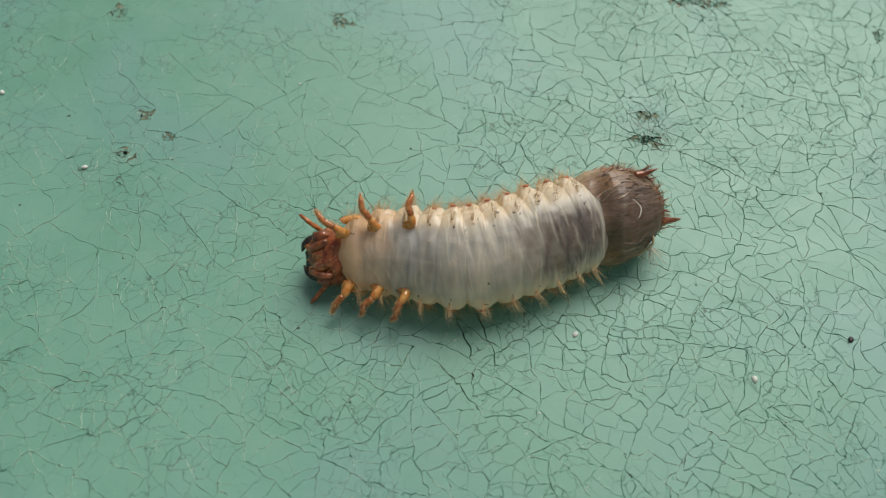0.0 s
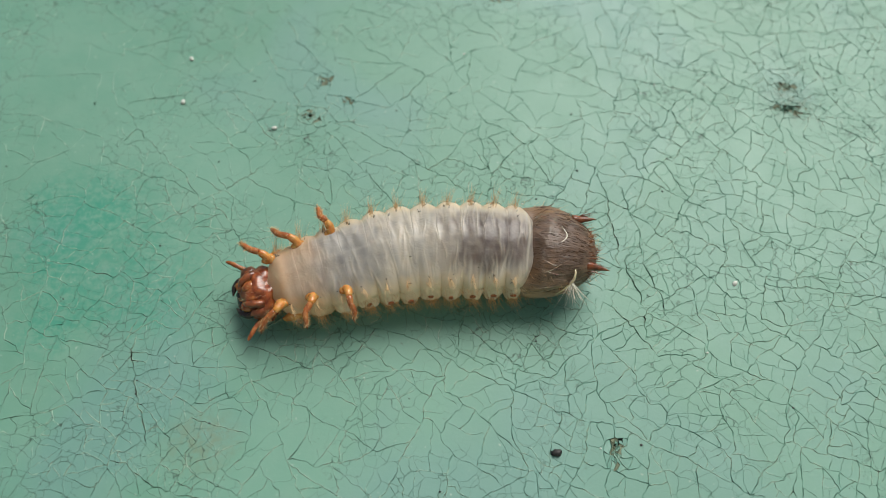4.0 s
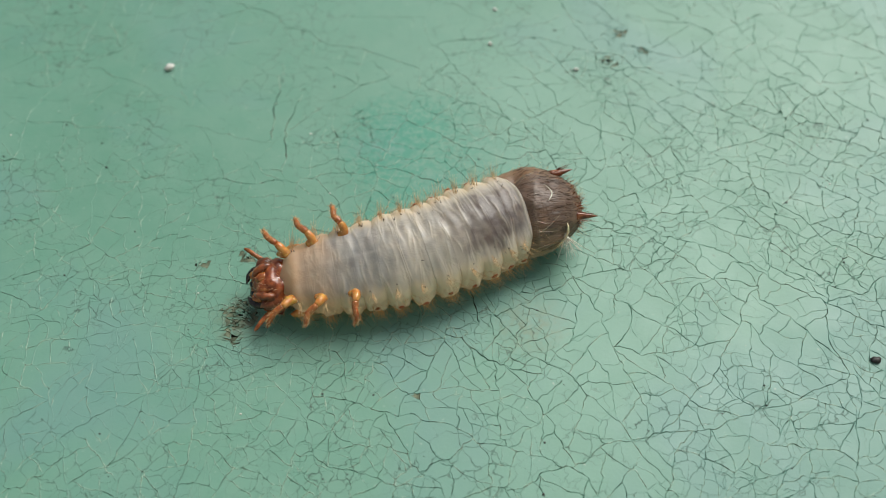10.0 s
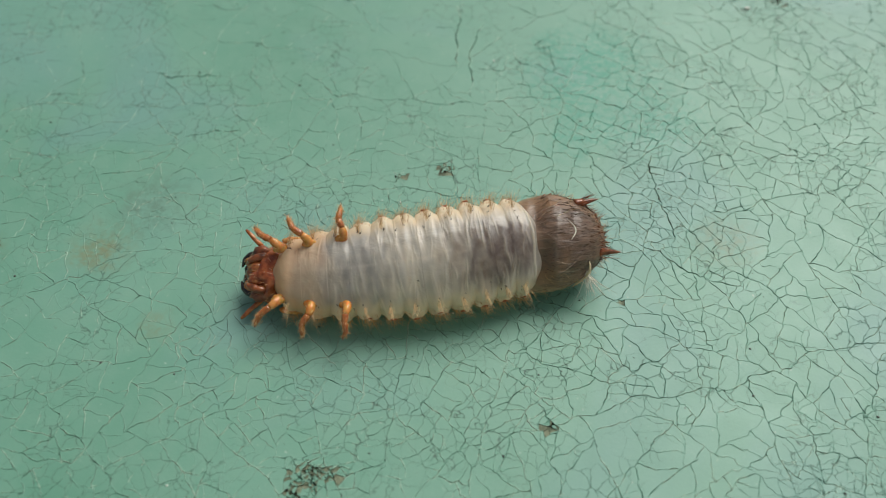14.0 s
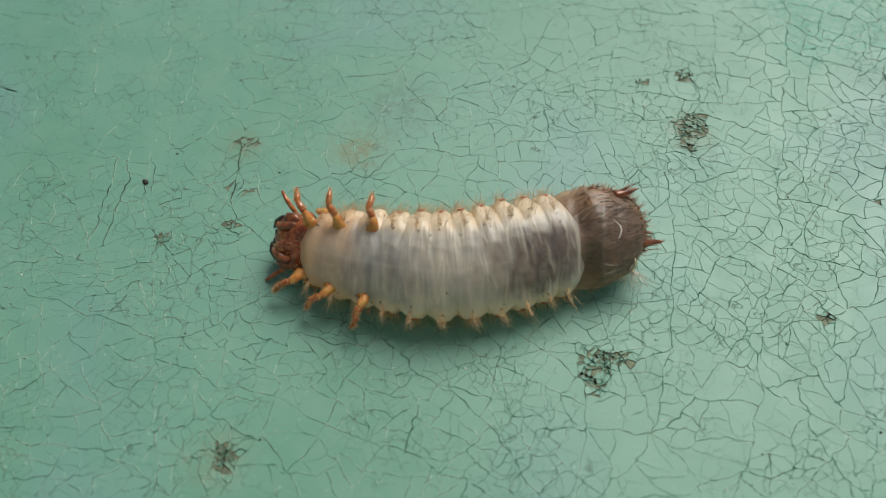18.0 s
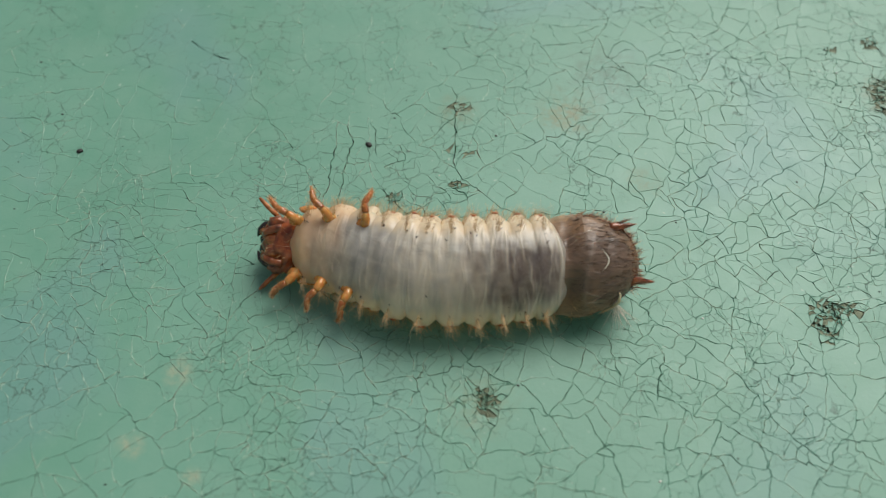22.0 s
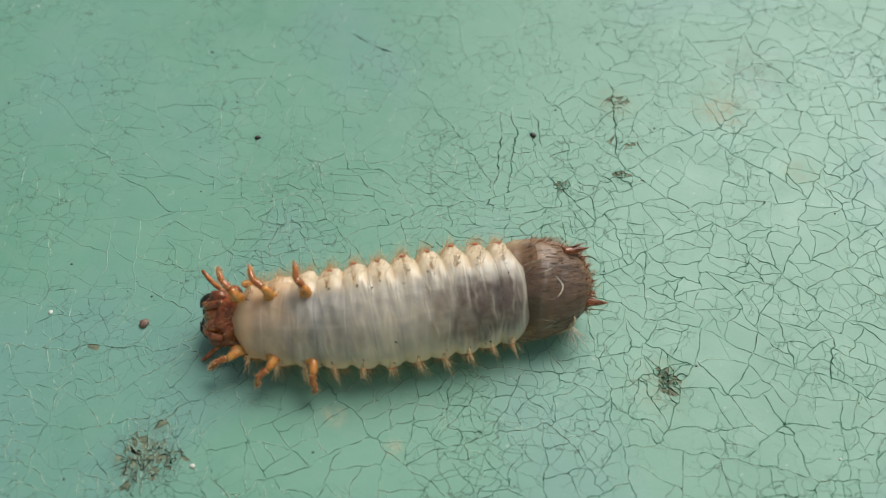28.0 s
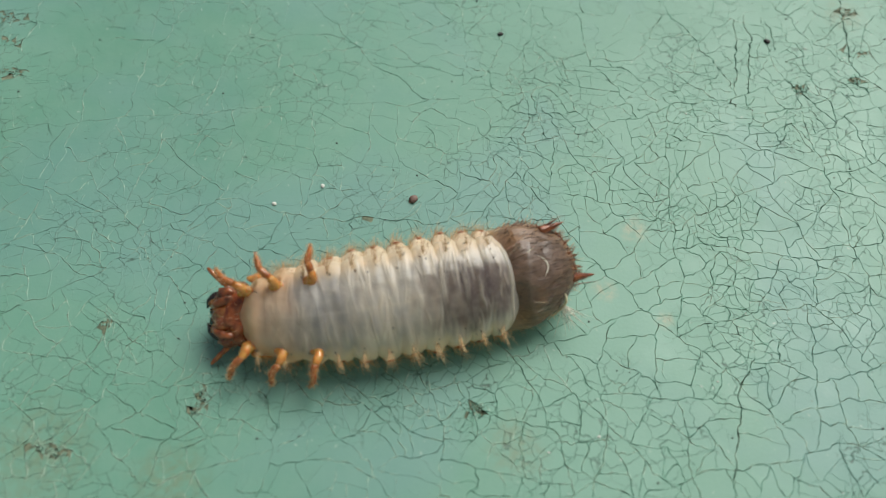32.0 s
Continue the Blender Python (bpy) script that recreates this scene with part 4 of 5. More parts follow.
def motions():
    """Rows: seconds, the belly's lean from upright in degrees, and head, thorax, middle, sac front and tail end on the sheet in mm."""
    rows = [
        (0, 41.0, 88.8, 25.5, 97.7, 26.1, 107.0, 25.5, 119.8, 30.7, 128.5, 33.6),
        (0.5, 25.0, 84.1, 24.9, 93.8, 25.2, 103.8, 25.6, 117.2, 29.8, 124.7, 30.1),
        (1, 41.0, 83.2, 23.1, 92.3, 21.4, 102.3, 20.7, 113.9, 25.5, 122.0, 26.4),
        (1.5, 28.0, 77.4, 22.1, 87.4, 21.9, 98.3, 22.5, 110.8, 25.4, 119.7, 26.0),
        (2, 33.0, 75.7, 20.8, 85.4, 20.1, 97.2, 20.4, 107.6, 22.0, 114.8, 23.3),
        (2.5, 28.0, 70.3, 19.1, 80.5, 19.2, 92.2, 20.4, 103.6, 22.7, 113.0, 24.9),
        (3, 17.0, 67.2, 16.9, 77.0, 19.1, 87.5, 20.6, 100.5, 22.0, 107.1, 22.8),
        (3.5, 11.0, 64.2, 15.4, 72.7, 18.8, 82.0, 19.5, 95.0, 20.8, 104.2, 23.2),
        (4, 6.0, 59.0, 12.3, 68.6, 15.8, 79.1, 18.7, 92.2, 19.5, 100.6, 18.7),
        (4.5, -15.0, 58.7, 10.7, 65.4, 16.5, 75.2, 19.4, 87.4, 21.1, 96.2, 23.7),
        (5, -20.0, 55.5, 10.0, 62.2, 15.0, 71.9, 19.1, 84.1, 20.8, 92.6, 23.5),
        (5.5, -13.0, 50.6, 8.6, 59.0, 13.5, 69.3, 16.8, 80.8, 20.5, 89.8, 23.6),
        (6, -22.0, 48.0, 8.1, 55.7, 12.0, 65.7, 17.2, 77.5, 20.2, 85.9, 23.2),
        (6.5, -19.0, 43.7, 7.0, 52.5, 10.4, 62.8, 15.6, 74.2, 19.9, 82.8, 23.2),
        (7, -29.0, 43.2, 5.5, 49.6, 10.8, 59.0, 17.4, 69.8, 20.8, 77.7, 23.2),
        (7.5, -19.0, 38.5, 2.4, 46.4, 8.3, 56.0, 13.6, 68.5, 19.3, 75.6, 22.8),
        (8, -12.0, 37.2, 1.6, 46.2, 7.3, 55.4, 13.9, 66.3, 18.5, 72.3, 20.2),
        (8.5, -9.0, 33.8, -0.6, 40.9, 3.7, 50.2, 9.4, 61.4, 15.7, 68.9, 20.5),
        (9, 5.0, 29.6, -3.1, 38.8, 2.1, 48.6, 7.4, 58.7, 13.3, 65.3, 14.2),
        (9.5, 30.0, 27.5, -4.4, 35.1, -2.2, 46.1, 1.7, 56.2, 8.9, 64.4, 14.4),
        (10, 16.0, 23.4, -5.2, 32.7, -2.3, 43.0, 1.7, 52.8, 8.3, 60.7, 10.2),
        (10.5, 41.0, 23.6, -6.5, 33.0, -7.7, 42.4, -6.0, 51.8, 1.2, 59.5, 6.9),
        (11, 30.0, 19.2, -8.9, 29.0, -7.0, 38.4, -4.5, 50.0, 2.5, 58.4, 5.8),
        (11.5, 25.0, 17.4, -11.5, 29.0, -9.1, 37.6, -5.0, 47.6, 0.9, 54.7, 1.8),
        (12, 41.0, 14.7, -13.9, 23.1, -12.2, 33.9, -10.5, 44.8, -3.8, 53.3, 1.7),
        (12.5, 30.0, 9.5, -14.3, 19.8, -11.9, 30.4, -8.7, 41.5, -4.6, 49.2, -3.4),
        (13, 43.0, 8.7, -17.5, 16.9, -17.4, 27.1, -16.4, 38.9, -10.0, 46.9, -6.4),
        (13.5, 30.0, 3.2, -18.8, 13.1, -17.2, 23.7, -14.5, 34.9, -9.6, 44.2, -7.2),
        (14, 28.8, 1.1, -20.6, 10.0, -19.7, 20.5, -16.8, 31.9, -12.3, 40.7, -9.6),
        (14.5, 39.5, -2.8, -22.9, 6.9, -22.2, 17.9, -21.1, 28.8, -15.0, 38.0, -11.7),
        (15, 34.2, -4.4, -24.6, 3.9, -24.8, 14.5, -22.8, 25.8, -17.7, 34.2, -14.1),
        (15.5, 41.0, -7.8, -26.7, 0.8, -27.3, 11.7, -26.4, 22.8, -20.4, 31.2, -16.3),
        (16, 29.0, -13.7, -29.3, -3.2, -27.0, 8.3, -25.0, 20.1, -20.5, 28.4, -19.1),
        (16.5, 38.0, -14.2, -31.7, -5.0, -31.2, 6.2, -29.4, 16.9, -24.6, 24.3, -22.3),
        (17, 37.0, -18.9, -31.2, -9.0, -30.6, 2.4, -29.2, 13.2, -24.3, 21.9, -21.3),
        (17.5, 28.0, -22.5, -34.1, -12.1, -32.5, -0.8, -30.5, 10.4, -27.1, 17.9, -27.0),
        (18, 41.0, -24.1, -34.9, -15.0, -36.3, -4.4, -36.1, 7.2, -30.9, 15.5, -26.8),
        (18.5, 31.0, -31.1, -36.1, -19.8, -36.5, -8.5, -34.5, 3.7, -31.2, 12.1, -29.5),
        (19, 41.0, -30.9, -39.3, -21.8, -39.7, -11.8, -38.9, 0.5, -35.6, 8.4, -32.6),
        (19.5, 33.0, -35.7, -40.2, -26.5, -39.6, -15.1, -38.1, -2.9, -35.0, 5.8, -31.5),
        (20, 28.0, -39.2, -41.0, -28.8, -39.8, -17.4, -38.3, -5.5, -35.4, 1.5, -34.4),
        (20.5, 41.0, -40.4, -43.1, -32.0, -43.7, -21.2, -44.5, -10.1, -39.8, -1.3, -36.7),
        (21, 30.0, -46.5, -43.8, -36.1, -42.9, -24.8, -42.3, -12.2, -40.1, -3.7, -37.2),
        (21.5, 29.0, -47.4, -46.6, -38.5, -45.1, -27.7, -44.2, -15.8, -41.9, -8.0, -40.7),
        (22, 38.0, -50.8, -46.3, -42.8, -46.1, -32.0, -47.6, -18.9, -44.6, -9.9, -42.4),
        (22.5, 29.0, -56.4, -47.8, -45.8, -46.5, -34.7, -46.1, -22.4, -44.5, -13.9, -43.4),
        (23, 29.0, -56.9, -51.0, -50.3, -48.9, -38.9, -48.4, -26.7, -46.3, -18.0, -44.0),
        (23.5, 23.0, -61.5, -53.2, -54.9, -50.1, -43.0, -49.3, -30.3, -47.8, -20.6, -46.5),
        (24, -9.0, -65.0, -53.0, -56.1, -49.5, -45.6, -46.0, -32.6, -45.3, -24.5, -46.2),
        (24.5, -57.0, -60.9, -54.0, -56.6, -48.0, -48.4, -43.0, -37.5, -43.6, -28.0, -41.3),
        (25, -59.0, -61.9, -56.0, -58.1, -47.9, -49.0, -41.5, -37.1, -41.8, -29.0, -38.6),
        (25.5, -67.0, -65.4, -57.8, -59.1, -52.5, -48.4, -44.9, -35.5, -42.1, -29.5, -39.5),
        (26, -66.5, -66.3, -58.2, -60.2, -55.0, -49.8, -48.8, -37.1, -45.5, -30.8, -42.5),
        (26.5, -12.6, -68.9, -59.3, -61.3, -57.1, -50.4, -54.0, -38.6, -48.8, -31.2, -45.1),
        (27, 29.8, -69.2, -59.5, -62.5, -59.2, -52.1, -56.7, -40.2, -52.1, -32.7, -48.2),
        (27.5, 45.0, -71.2, -60.3, -63.6, -61.4, -53.0, -61.3, -41.8, -55.4, -33.4, -51.0),
        (28, 43.0, -75.0, -63.0, -66.7, -62.5, -57.1, -60.3, -42.1, -54.2, -34.0, -51.7),
        (28.5, 41.0, -75.7, -65.2, -68.0, -64.4, -57.8, -61.8, -46.3, -56.3, -38.9, -53.1),
        (29, 28.0, -80.4, -66.4, -72.0, -63.9, -61.6, -61.1, -50.0, -55.4, -41.3, -51.6),
        (29.5, 25.0, -83.5, -69.4, -75.1, -67.3, -65.3, -62.6, -53.9, -57.6, -46.5, -56.4),
        (30, 41.0, -86.1, -70.4, -78.4, -70.7, -68.7, -69.5, -56.1, -62.2, -48.1, -57.3),
        (30.5, 28.0, -90.5, -75.6, -83.0, -72.0, -73.3, -69.0, -61.4, -63.5, -53.1, -61.5),
        (31, 41.0, -91.6, -78.6, -85.2, -78.0, -75.6, -76.2, -65.2, -69.5, -56.3, -64.3),
        (31.5, 29.0, -98.3, -81.1, -88.6, -78.8, -79.2, -75.3, -66.9, -69.7, -58.2, -67.6),
        (32, 36.0, -99.0, -85.1, -91.8, -83.7, -83.4, -80.8, -70.7, -74.7, -63.9, -70.0),
    ]
    made = [(row[0], row, spine(row)) for row in rows]
    bases = []
    for t, row, s in made:
        x, y = row[6], row[7]
        bases.append((t, pose(x * MM, y * MM, 0, 0, 0, math.degrees(math.atan2(row[3] - row[11], row[2] - row[10])))))
    walk(LARVA, bases)
    for ob, u in (*SEGMENTS, (HEAD, 0.080)):
        walk(ob, [(t, base.inverted() @ on_spine(s, u * s[3])) for (t, row, s), (_, base) in zip(made, bases)])
    # the legs paw the air, each in its own time, and fold up towards the belly while the body lies on its flank
    for ob, root, number, side in LEGS:
        steps = []
        for t, row, _ in made:
            beat = 2 * math.pi * (0.62 * t + 0.21 * number + (0.37 if side > 0 else 0.0))
            tilt = 44 * smooth(-8, -48, row[1])
            steps.append((t, Matrix.Translation(root) @ pose(0, 0, 0, side * (6 * math.sin(1.7 * beat) + tilt), 0, side * 11 * math.sin(beat)) @ Matrix.Translation(-root)))
        walk(ob, steps)
    walk(TAIL, [(t, base.inverted() @ on_spine(s, s[2][-1] - 5.7, 3.0)) for (t, row, s), (_, base) in zip(made, bases)])


# ---- paint flakes: the crazed paint film, cell by cell ----
CHIPS = ((64.7, 47.5, 0.8, 0.8), (63.6, 41.2, 1.4, 1.0), (68.3, 44.3, 0.9, 0.7), (88.5, 63.7, 1.9, 1.1), (129.0, 49.8, 1.0, 0.8), (129.1, 46.0, 2.4, 0.8), (162.1, 64.6, 1.2, 1.5),
         (137.2, 69.7, 3.2, 0.7), (58.4, 64.1, 1.6, 0.9), (103.1, -3.1, 1.3, 2.1), (21.3, -7.1, 1.9, 2.1), (20.2, 1.5, 1.0, 0.9), (14.6, -1.0, 1.0, 0.6), (13.0, -42.0, 3.2, 1.5),
         (37.2, -32.4, 1.3, 1.1), (-32.8, -19.8, 2.0, 0.8), (21.1, -7.8, 1.2, 3.0), (-38.8, -35.2, 0.9, 0.8))
CHIPS_TOO = ((-31.2, -26.6, 1.6, 1.1), (-31.4, -32.1, 1.8, 1.1), (11.7, -44.3, 1.6, 2.6), (-77.8, -78.7, 3.4, 3.6), (-24.1, -59.3, 1.6, 2.0), (-142.2, -47.4, 3.0, 0.8), (-140.2, -51.6, 2.5, 0.7),
             (-138.2, -56.6, 1.8, 0.8), (-70.6, -88.0, 1.3, 0.9), (-88.3, -68.0, 1.1, 0.9), (-99.0, -93.8, 0.7, 2.6), (-112.0, -87.4, 1.3, 0.8), (-111.6, -102.1, 2.8, 0.7), (43.5, -14.9, 1.3, 0.6))
CRACKS = ((105.1, 21.5, 107.2, 11.7), (107.5, 20.6, 109.5, 14.4), (102.9, 14.9, 108.7, 8.2), (102.3, 34.7, 104.1, 21.0), (105.2, 31.3, 107.5, 21.0), (17.0, 31.3, 18.4, 19.6),
          (21.0, 28.8, 21.3, 16.6), (-22.1, 11.7, -12.8, 12.7), (-34.3, -17.0, -32.3, -28.9), (-5.6, -50.9, -6.1, -56.8), (-47.8, -24.5, -46.7, -39.7))
CRACKS_TOO = ((-46.6, -24.5, -45.0, -38.0), (-43.7, -24.0, -41.9, -29.4), (-42.6, -75.6, -43.4, -91.1), (45.2, -6.2, 58.2, -10.7),
              (46.2, 7.8, 49.4, -5.7))



def warp_of(x, y):
    """How far the cracks wander from straight lines, in mm; nothing at the rim."""
    v = Vector((x, y, 2.2))
    w = noise.noise_vector(v * 0.06) * 2.6 + noise.noise_vector(v * 0.25) * 1.0 + noise.noise_vector(v * 0.7) * 0.46 + noise.noise_vector(v * 1.7) * 0.20 + noise.noise_vector(v * 4.3) * 0.06
    rim = min(x - X0, X1 - x, y - Y0, Y1 - y)
    return w * smooth(0.0, 5.0, rim)


def unwarped(x, y):
    u = Vector((x, y, 0))
    for _ in range(6):
        w = warp_of(u.x, u.y)
        u = Vector((x - w.x, y - w.y, 0))
    return u.x, u.y


def chip_at(x, y):
    """1 in the middle of a worn spot, 0 away from all of them."""
    best = 0.0
    for cx, cy, rx, ry in CHIP_GRID.get((int(x // 10), int(y // 10)), ()):
        q = math.hypot((x - cx) / (rx * 1.25), (y - cy) / (ry * 1.25)) + 0.45 * noise.noise(Vector((x * 0.9, y * 0.9, cx))) + 0.55 * noise.noise(Vector((x * 0.33, y * 0.33, cy)))
        best = max(best, smooth(1.5, 0.35, q))
    return best


def rift_at(x, y):
    """1 on a wide open rift, 0 away from it."""
    best = 0.0
    for ax, ay, bx, by in CRACKS + CRACKS_TOO:
        if min(ax, bx) - 3 < x < max(ax, bx) + 3 and min(ay, by) - 3 < y < max(ay, by) + 3:
            dx, dy = bx - ax, by - ay
            f = max(0.0, min(1.0, ((x - ax) * dx + (y - ay) * dy) / (dx * dx + dy * dy)))
            best = max(best, smooth(2.6, 0.2, math.hypot(x - ax - f * dx, y - ay - f * dy)))
    return best


CHIP_GRID = {}
for chip in CHIPS + CHIPS_TOO:
    for i in range(int((chip[0] - 8) // 10), int((chip[0] + 8) // 10) + 1):
        for j in range(int((chip[1] - 8) // 10), int((chip[1] + 8) // 10) + 1):
            CHIP_GRID.setdefault((i, j), []).append(chip)


def cell_area(x, y):
    """How small the paint has broken here, in square mm."""
    above = y - 0.62 * x + 22
    if abs(above) > 92:
        return 60.0
    lively = 1.9 * noise.noise(Vector((x * 0.033, y * 0.033, 5))) + 1.6 * noise.noise(Vector((x * 0.13, y * 0.13, 8)))
    area = 5.6 * 2 ** (-1.7 * lively + 0.8 * smooth(15, 45, above))
    area = min(14.0, max(0.8, area))
    area = area + (0.7 - area) * 0.8 * rift_at(x, y)
    c = chip_at(x, y)
    return area + (0.07 - area) * c ** 0.5


def broken_cells():
    """The film split again and again, each crack ending on an older one: corners with their edge's number, and the edges."""
    rng = random.Random(77)
    edges = []
    rifts = [(*unwarped(a, b), *unwarped(c, d)) for a, b, c, d in CRACKS + CRACKS_TOO]
    todo = [([(X0, Y0, -1), (X1, Y0, -1), (X1, Y1, -1), (X0, Y1, -1)], frozenset())]
    done = []
    while todo:
        poly, used = todo.pop()
        area = 0.5 * sum(p[0] * q[1] - q[0] * p[1] for p, q in zip(poly, poly[1:] + poly[:1]))
        cx, cy = sum(p[0] for p in poly) / len(poly), sum(p[1] for p in poly) / len(poly)
        w = warp_of(cx, cy)
        rift = None
        if area < 150:
            for n, (ax, ay, bx, by) in enumerate(rifts):
                if n not in used and any(math.hypot(ax + (bx - ax) * f - cx, ay + (by - ay) * f - cy) < 14 for f in (0, 0.5, 1)):
                    inside = 0
                    for f in (0.02, 0.15, 0.3, 0.45, 0.6, 0.75, 0.9):
                        x, y = ax + (bx - ax) * f, ay + (by - ay) * f
                        inside += all((q[0] - p[0]) * (y - p[1]) - (q[1] - p[1]) * (x - p[0]) > 0 for p, q in zip(poly, poly[1:] + poly[:1]))
                    if inside:
                        rift = n
                        break
        fit = cell_area(cx + w.x, cy + w.y)
        if area < 40 and (int((cx + w.x) // 10), int((cy + w.y) // 10)) in CHIP_GRID:
            fit = min(fit, *(1.5 * cell_area(0.6 * p[0] + 0.4 * cx + w.x, 0.6 * p[1] + 0.4 * cy + w.y) for p in poly))
        if rift is None and area < fit * rng.uniform(0.7, 1.5):
            done.append((poly, area))
            continue
        if rift is not None:
            ax, ay, bx, by = rifts[rift]
            span = math.hypot(bx - ax, by - ay)
            ox, oy, dx, dy, r = ax, ay, (bx - ax) / span, (by - ay) / span, 2.0
            used = used | {rift}
        else:
            xx = sum((p[0] - cx) ** 2 for p in poly)
            yy = sum((p[1] - cy) ** 2 for p in poly)
            xy = sum((p[0] - cx) * (p[1] - cy) for p in poly)
            ang = 0.5 * math.atan2(2 * xy, xx - yy) + math.pi / 2 + rng.gauss(0, 0.24)
            size = math.sqrt(area)
            ox, oy = cx + rng.gauss(0, 0.13) * size, cy + rng.gauss(0, 0.13) * size
            dx, dy = math.cos(ang), math.sin(ang)
            r = min(1.12, 0.30 + 0.15 * math.log2(max(area, 0.2) / 1.5)) + rng.gauss(0, 0.17)
        edge = len(edges)
        edges.append((ox, oy, dx, dy, r, rift))
        halves = ([], [])
        sides = [dx * (p[1] - oy) - dy * (p[0] - ox) for p in poly]
        for m, p in enumerate(poly):
            q, a, b = poly[(m + 1) % len(poly)], sides[m], sides[(m + 1) % len(poly)]
            halves[0 if a > 0 else 1].append(p)
            if (a > 0) != (b > 0):
                f = a / (a - b)
                x, y = p[0] + (q[0] - p[0]) * f, p[1] + (q[1] - p[1]) * f
                halves[0 if a > 0 else 1].append((x, y, edge))
                halves[1 if a > 0 else 0].append((x, y, p[2]))
        for half in halves:
            if len(half) >= 3:
                todo.append((half, used))
    return done, edges


def crack_width(x, y, e, rift, along):
    """How far a crack gapes at a place, in mm: it opens and closes along its way, and is shut in sound paint."""
    above = y - 0.62 * x + 22
    patch = noise.noise(Vector((x * 0.030, y * 0.030, 9.0))) * 0.42 + noise.noise(Vector((x * 0.16, y * 0.16, 3.0))) * 0.62
    patch += 0.26 * smooth(6, -26, above) - 0.70 * smooth(6, 44, above) - 0.04 + 0.55 * noise.noise(Vector((x * 0.8, y * 0.8, 6.0)))
    bite = 0.60 + 1.25 * noise.noise(Vector((x * 1.5, y * 1.5, 12.0)))
    if rift is not None:
        ends = smooth(-0.12, 0.15, along) * smooth(1.12, 0.85, along)
        return max(0.0, 0.150 * ends * max(0.35, 0.70 + 0.9 * noise.noise(Vector((x * 0.55, y * 0.55, 8.0)))) * max(0.45, bite))
    w = max(0.0, min(1.0, (e * 0.90 + patch * 0.66 - 0.30) * 1.30))
    return (0.008 + (0.017 + 0.022 * smooth(0.5, 1.0, e)) * w * max(0.10, bite)) * min(1.0, w * 8)


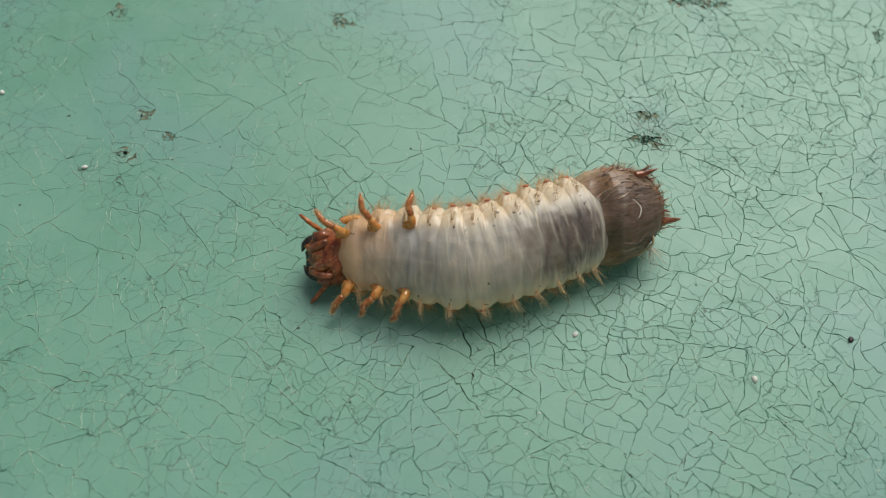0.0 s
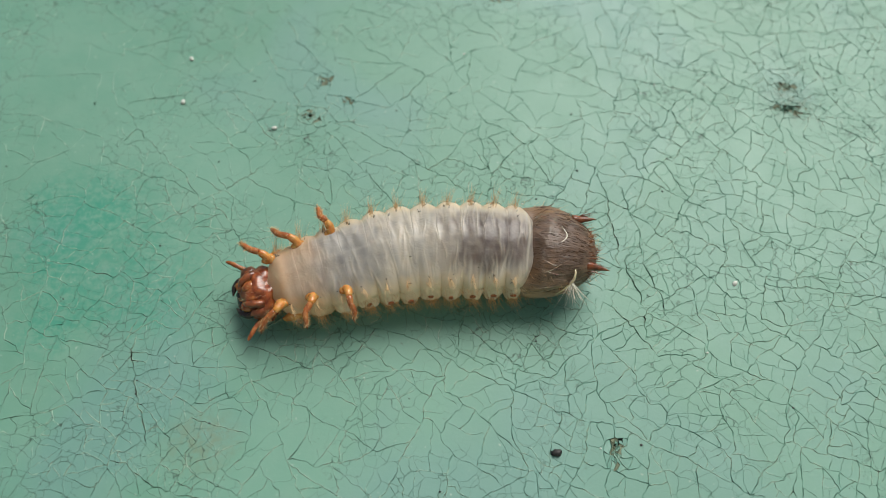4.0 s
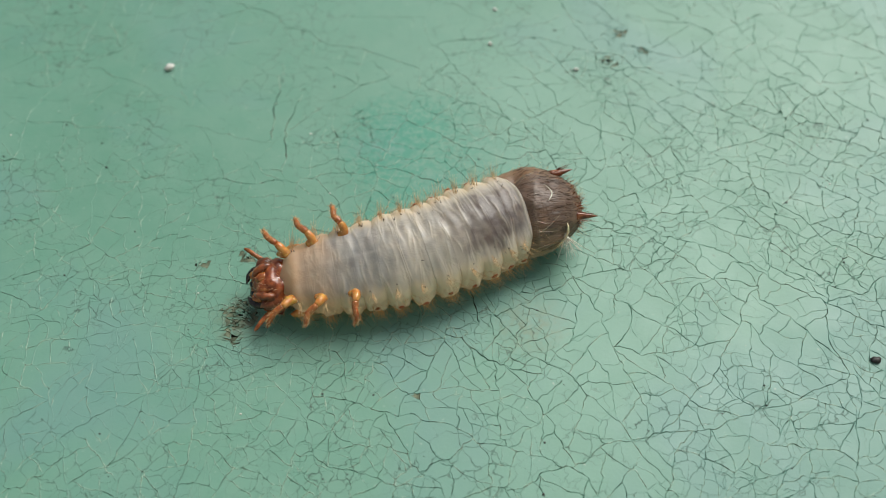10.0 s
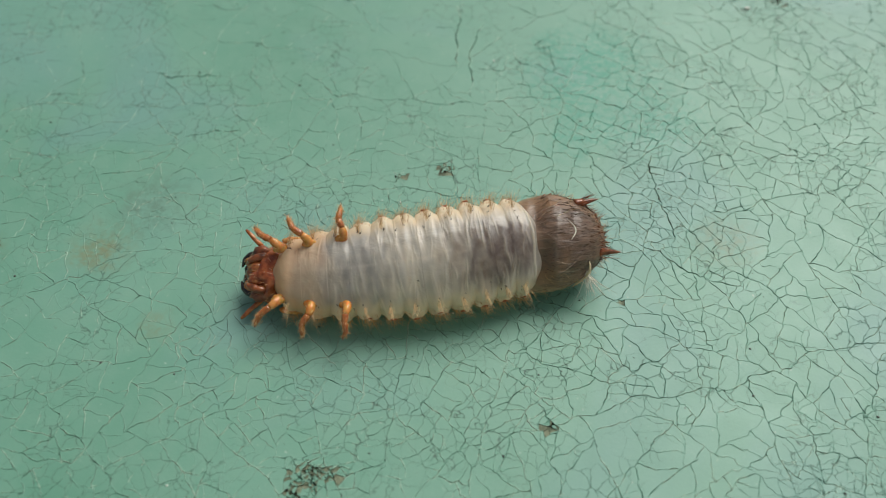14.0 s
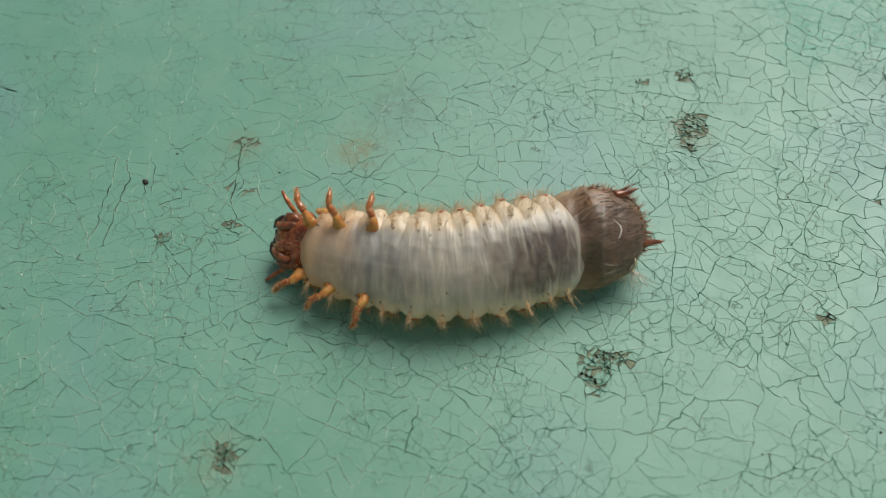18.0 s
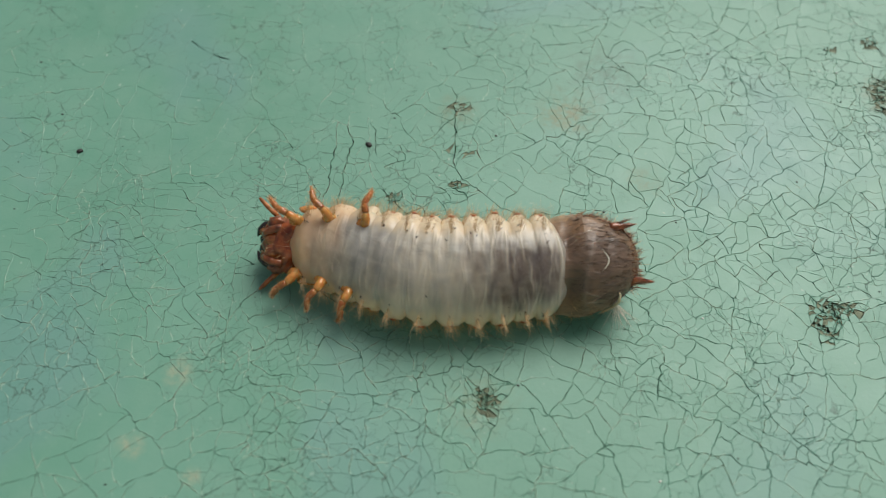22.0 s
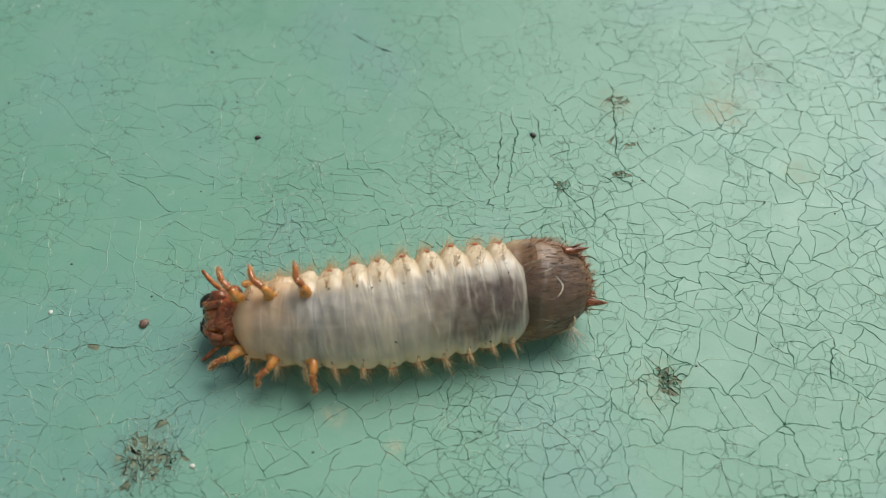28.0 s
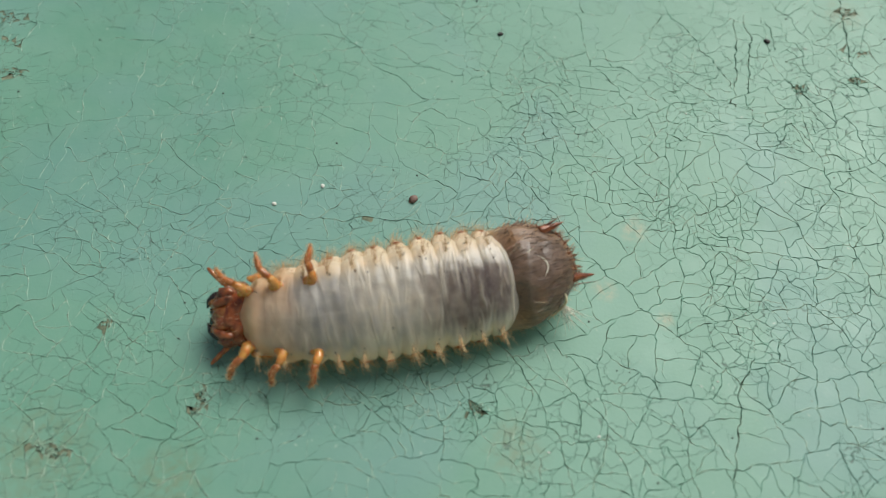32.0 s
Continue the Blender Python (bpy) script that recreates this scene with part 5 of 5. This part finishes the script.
def crazed_film():
    rng = random.Random(78)
    cells, edges = broken_cells()
    spans = [math.hypot(c - a, d - b) for a, b, c, d in CRACKS + CRACKS_TOO]
    bulk_v, bulk_f, bulk_s, bare_v, bare_f, singles = [], [], [], [], [], []
    for k, (poly, area) in enumerate(cells):
        ring = []
        for m, p in enumerate(poly):
            q = poly[(m + 1) % len(poly)]
            ring.append((p[0], p[1], p[2], poly[m - 1][2]))
            if p[2] >= 0:
                ox, oy, dx, dy = edges[p[2]][:4]
                a, b = (p[0] - ox) * dx + (p[1] - oy) * dy, (q[0] - ox) * dx + (q[1] - oy) * dy
                h = 0.32 if area < 40 else 0.8
                marks = [s * h for s in range(math.ceil((min(a, b) + 0.06) / h), math.floor((max(a, b) - 0.06) / h) + 1)]
                for s in marks if a < b else reversed(marks):
                    ring.append((ox + dx * s, oy + dy * s, p[2], p[2]))
        place = []
        for x, y, e, before in ring:
            w = warp_of(x, y)
            place.append((x + w.x, y + w.y))
        size = len(ring)
        cx, cy = sum(p[0] for p in place) / size, sum(p[1] for p in place) / size
        worn_here = chip_at(cx, cy)
        if worn_here > 0.45 and area < 0.12 and rng.random() < 0.06 * worn_here:
            continue
        worn_or_lit = worn_here > 0.35 and area < 0.5 and rng.random() < 0.40
        level = 0.006 * math.sin(k * 12.9898) + (rng.uniform(-0.03, 0.10) * worn_here if area < 1.0 else 0.0)
        lean = Vector((rng.gauss(0, 0.10), rng.gauss(0, 0.10))) * worn_here
        lift = 0.25 + abs(math.sin(k * 78.233))
        round_ = sum(math.hypot(p[0] - q[0], p[1] - q[1]) for p, q in zip(poly, poly[1:] + poly[:1]))
        room = min(math.sqrt(area), 4 * area / round_)
        top, lip, foot, lit_lip = [], [], [], []
        for s, (x, y, e, before) in enumerate(ring):
            bx, by = place[s]
            px, py = place[s - 1]
            qx, qy = place[(s + 1) % size]
            nx, ny = -(qy - py), qx - px
            far = math.hypot(nx, ny) or 1.0
            nx, ny = nx / far, ny / far
            w = 0.0
            for n in {e, before}:
                if n >= 0:
                    ox, oy, dx, dy, r, rift = edges[n]
                    along = ((x - ox) * dx + (y - oy) * dy) / spans[rift] if rift is not None else 0.0
                    w = max(w, crack_width(bx, by, r + 0.5 * worn_here, rift, along) * (1 + 0.9 * worn_here))
            if min(e, before) < 0:
                w = 0.0
            inset = min(w * 0.5, room * 0.22)
            z = level * min(1.0, w * 12) + (lean.x * (bx - cx) + lean.y * (by - cy)) * min(1.0, w * 12)
            # gaping lips get the paler paint that imitates a lit edge, in stretches
            lit_lip.append(int(w > 0.016 and noise.noise(Vector((bx * 0.33, by * 0.33, 4.0))) + 0.5 * noise.noise(Vector((bx * 1.4, by * 1.4, 1.0))) > 0.06))
            lip.append((bx + nx * inset, by + ny * inset, z + min(0.055, 1.3 * w) * lift))
            back = min(inset + 0.060, room * 0.34)
            top.append((bx + nx * back, by + ny * back, z))
            foot.append((bx + nx * inset * 0.85, by + ny * inset * 0.85, -0.59))
        sunk = 0.06 if worn_or_lit else 0.0
        verts = [(x * MM, y * MM, (z - sunk) * MM) for x, y, z in top + lip] + [(x * MM, y * MM, z * MM) for x, y, z in foot]
        verts.append((cx * MM, cy * MM, (sum(p[2] for p in top) / size - sunk) * MM))
        faces, skins = [], []
        for s in range(size):
            r = (s + 1) % size
            faces.append((3 * size, s, r))
            faces.append((size + s, size + r, r, s))
            faces.append((2 * size + s, 2 * size + r, size + r, size + s))
            skins += [0, lit_lip[s], 2]
        middle = abs(cy - (cx * 0.62 - 22)) < 14 and -20 < cx < 60 and area > 1.5
        if worn_or_lit:
            base = len(bare_v)
            bare_v += verts
            bare_f += [tuple(base + i for i in f) for f in faces]
        elif middle and len(singles) < 300:
            singles.append((verts, faces, skins))
        else:
            base = len(bulk_v)
            bulk_v += verts
            bulk_f += [tuple(base + i for i in f) for f in faces]
            bulk_s += skins
    me = mesh_of("paint_flakes", bulk_v, bulk_f, PAINT, False)
    me.materials.append(LIT_LIP)
    me.materials.append(CRACK_WALL)
    me.polygons.foreach_set("material_index", bulk_s)
    tagged(part("paint_flakes", me, GROUND, "crazed green paint film with dark open cracks"), kind="stuff")
    me = mesh_of("bare_spots", bare_v, bare_f, BARE_WOOD, False)
    tagged(part("bare_spots", me, GROUND, "worn spots where grey-brown primer shows"), kind="stuff")
    for verts, faces, skins in singles:
        me = mesh_of("paint_flake", verts, faces, PAINT, False)
        me.materials.append(LIT_LIP)
        me.materials.append(CRACK_WALL)
        me.polygons.foreach_set("material_index", skins)
        part("paint_flake", me, GROUND)


crazed_film()
motions()
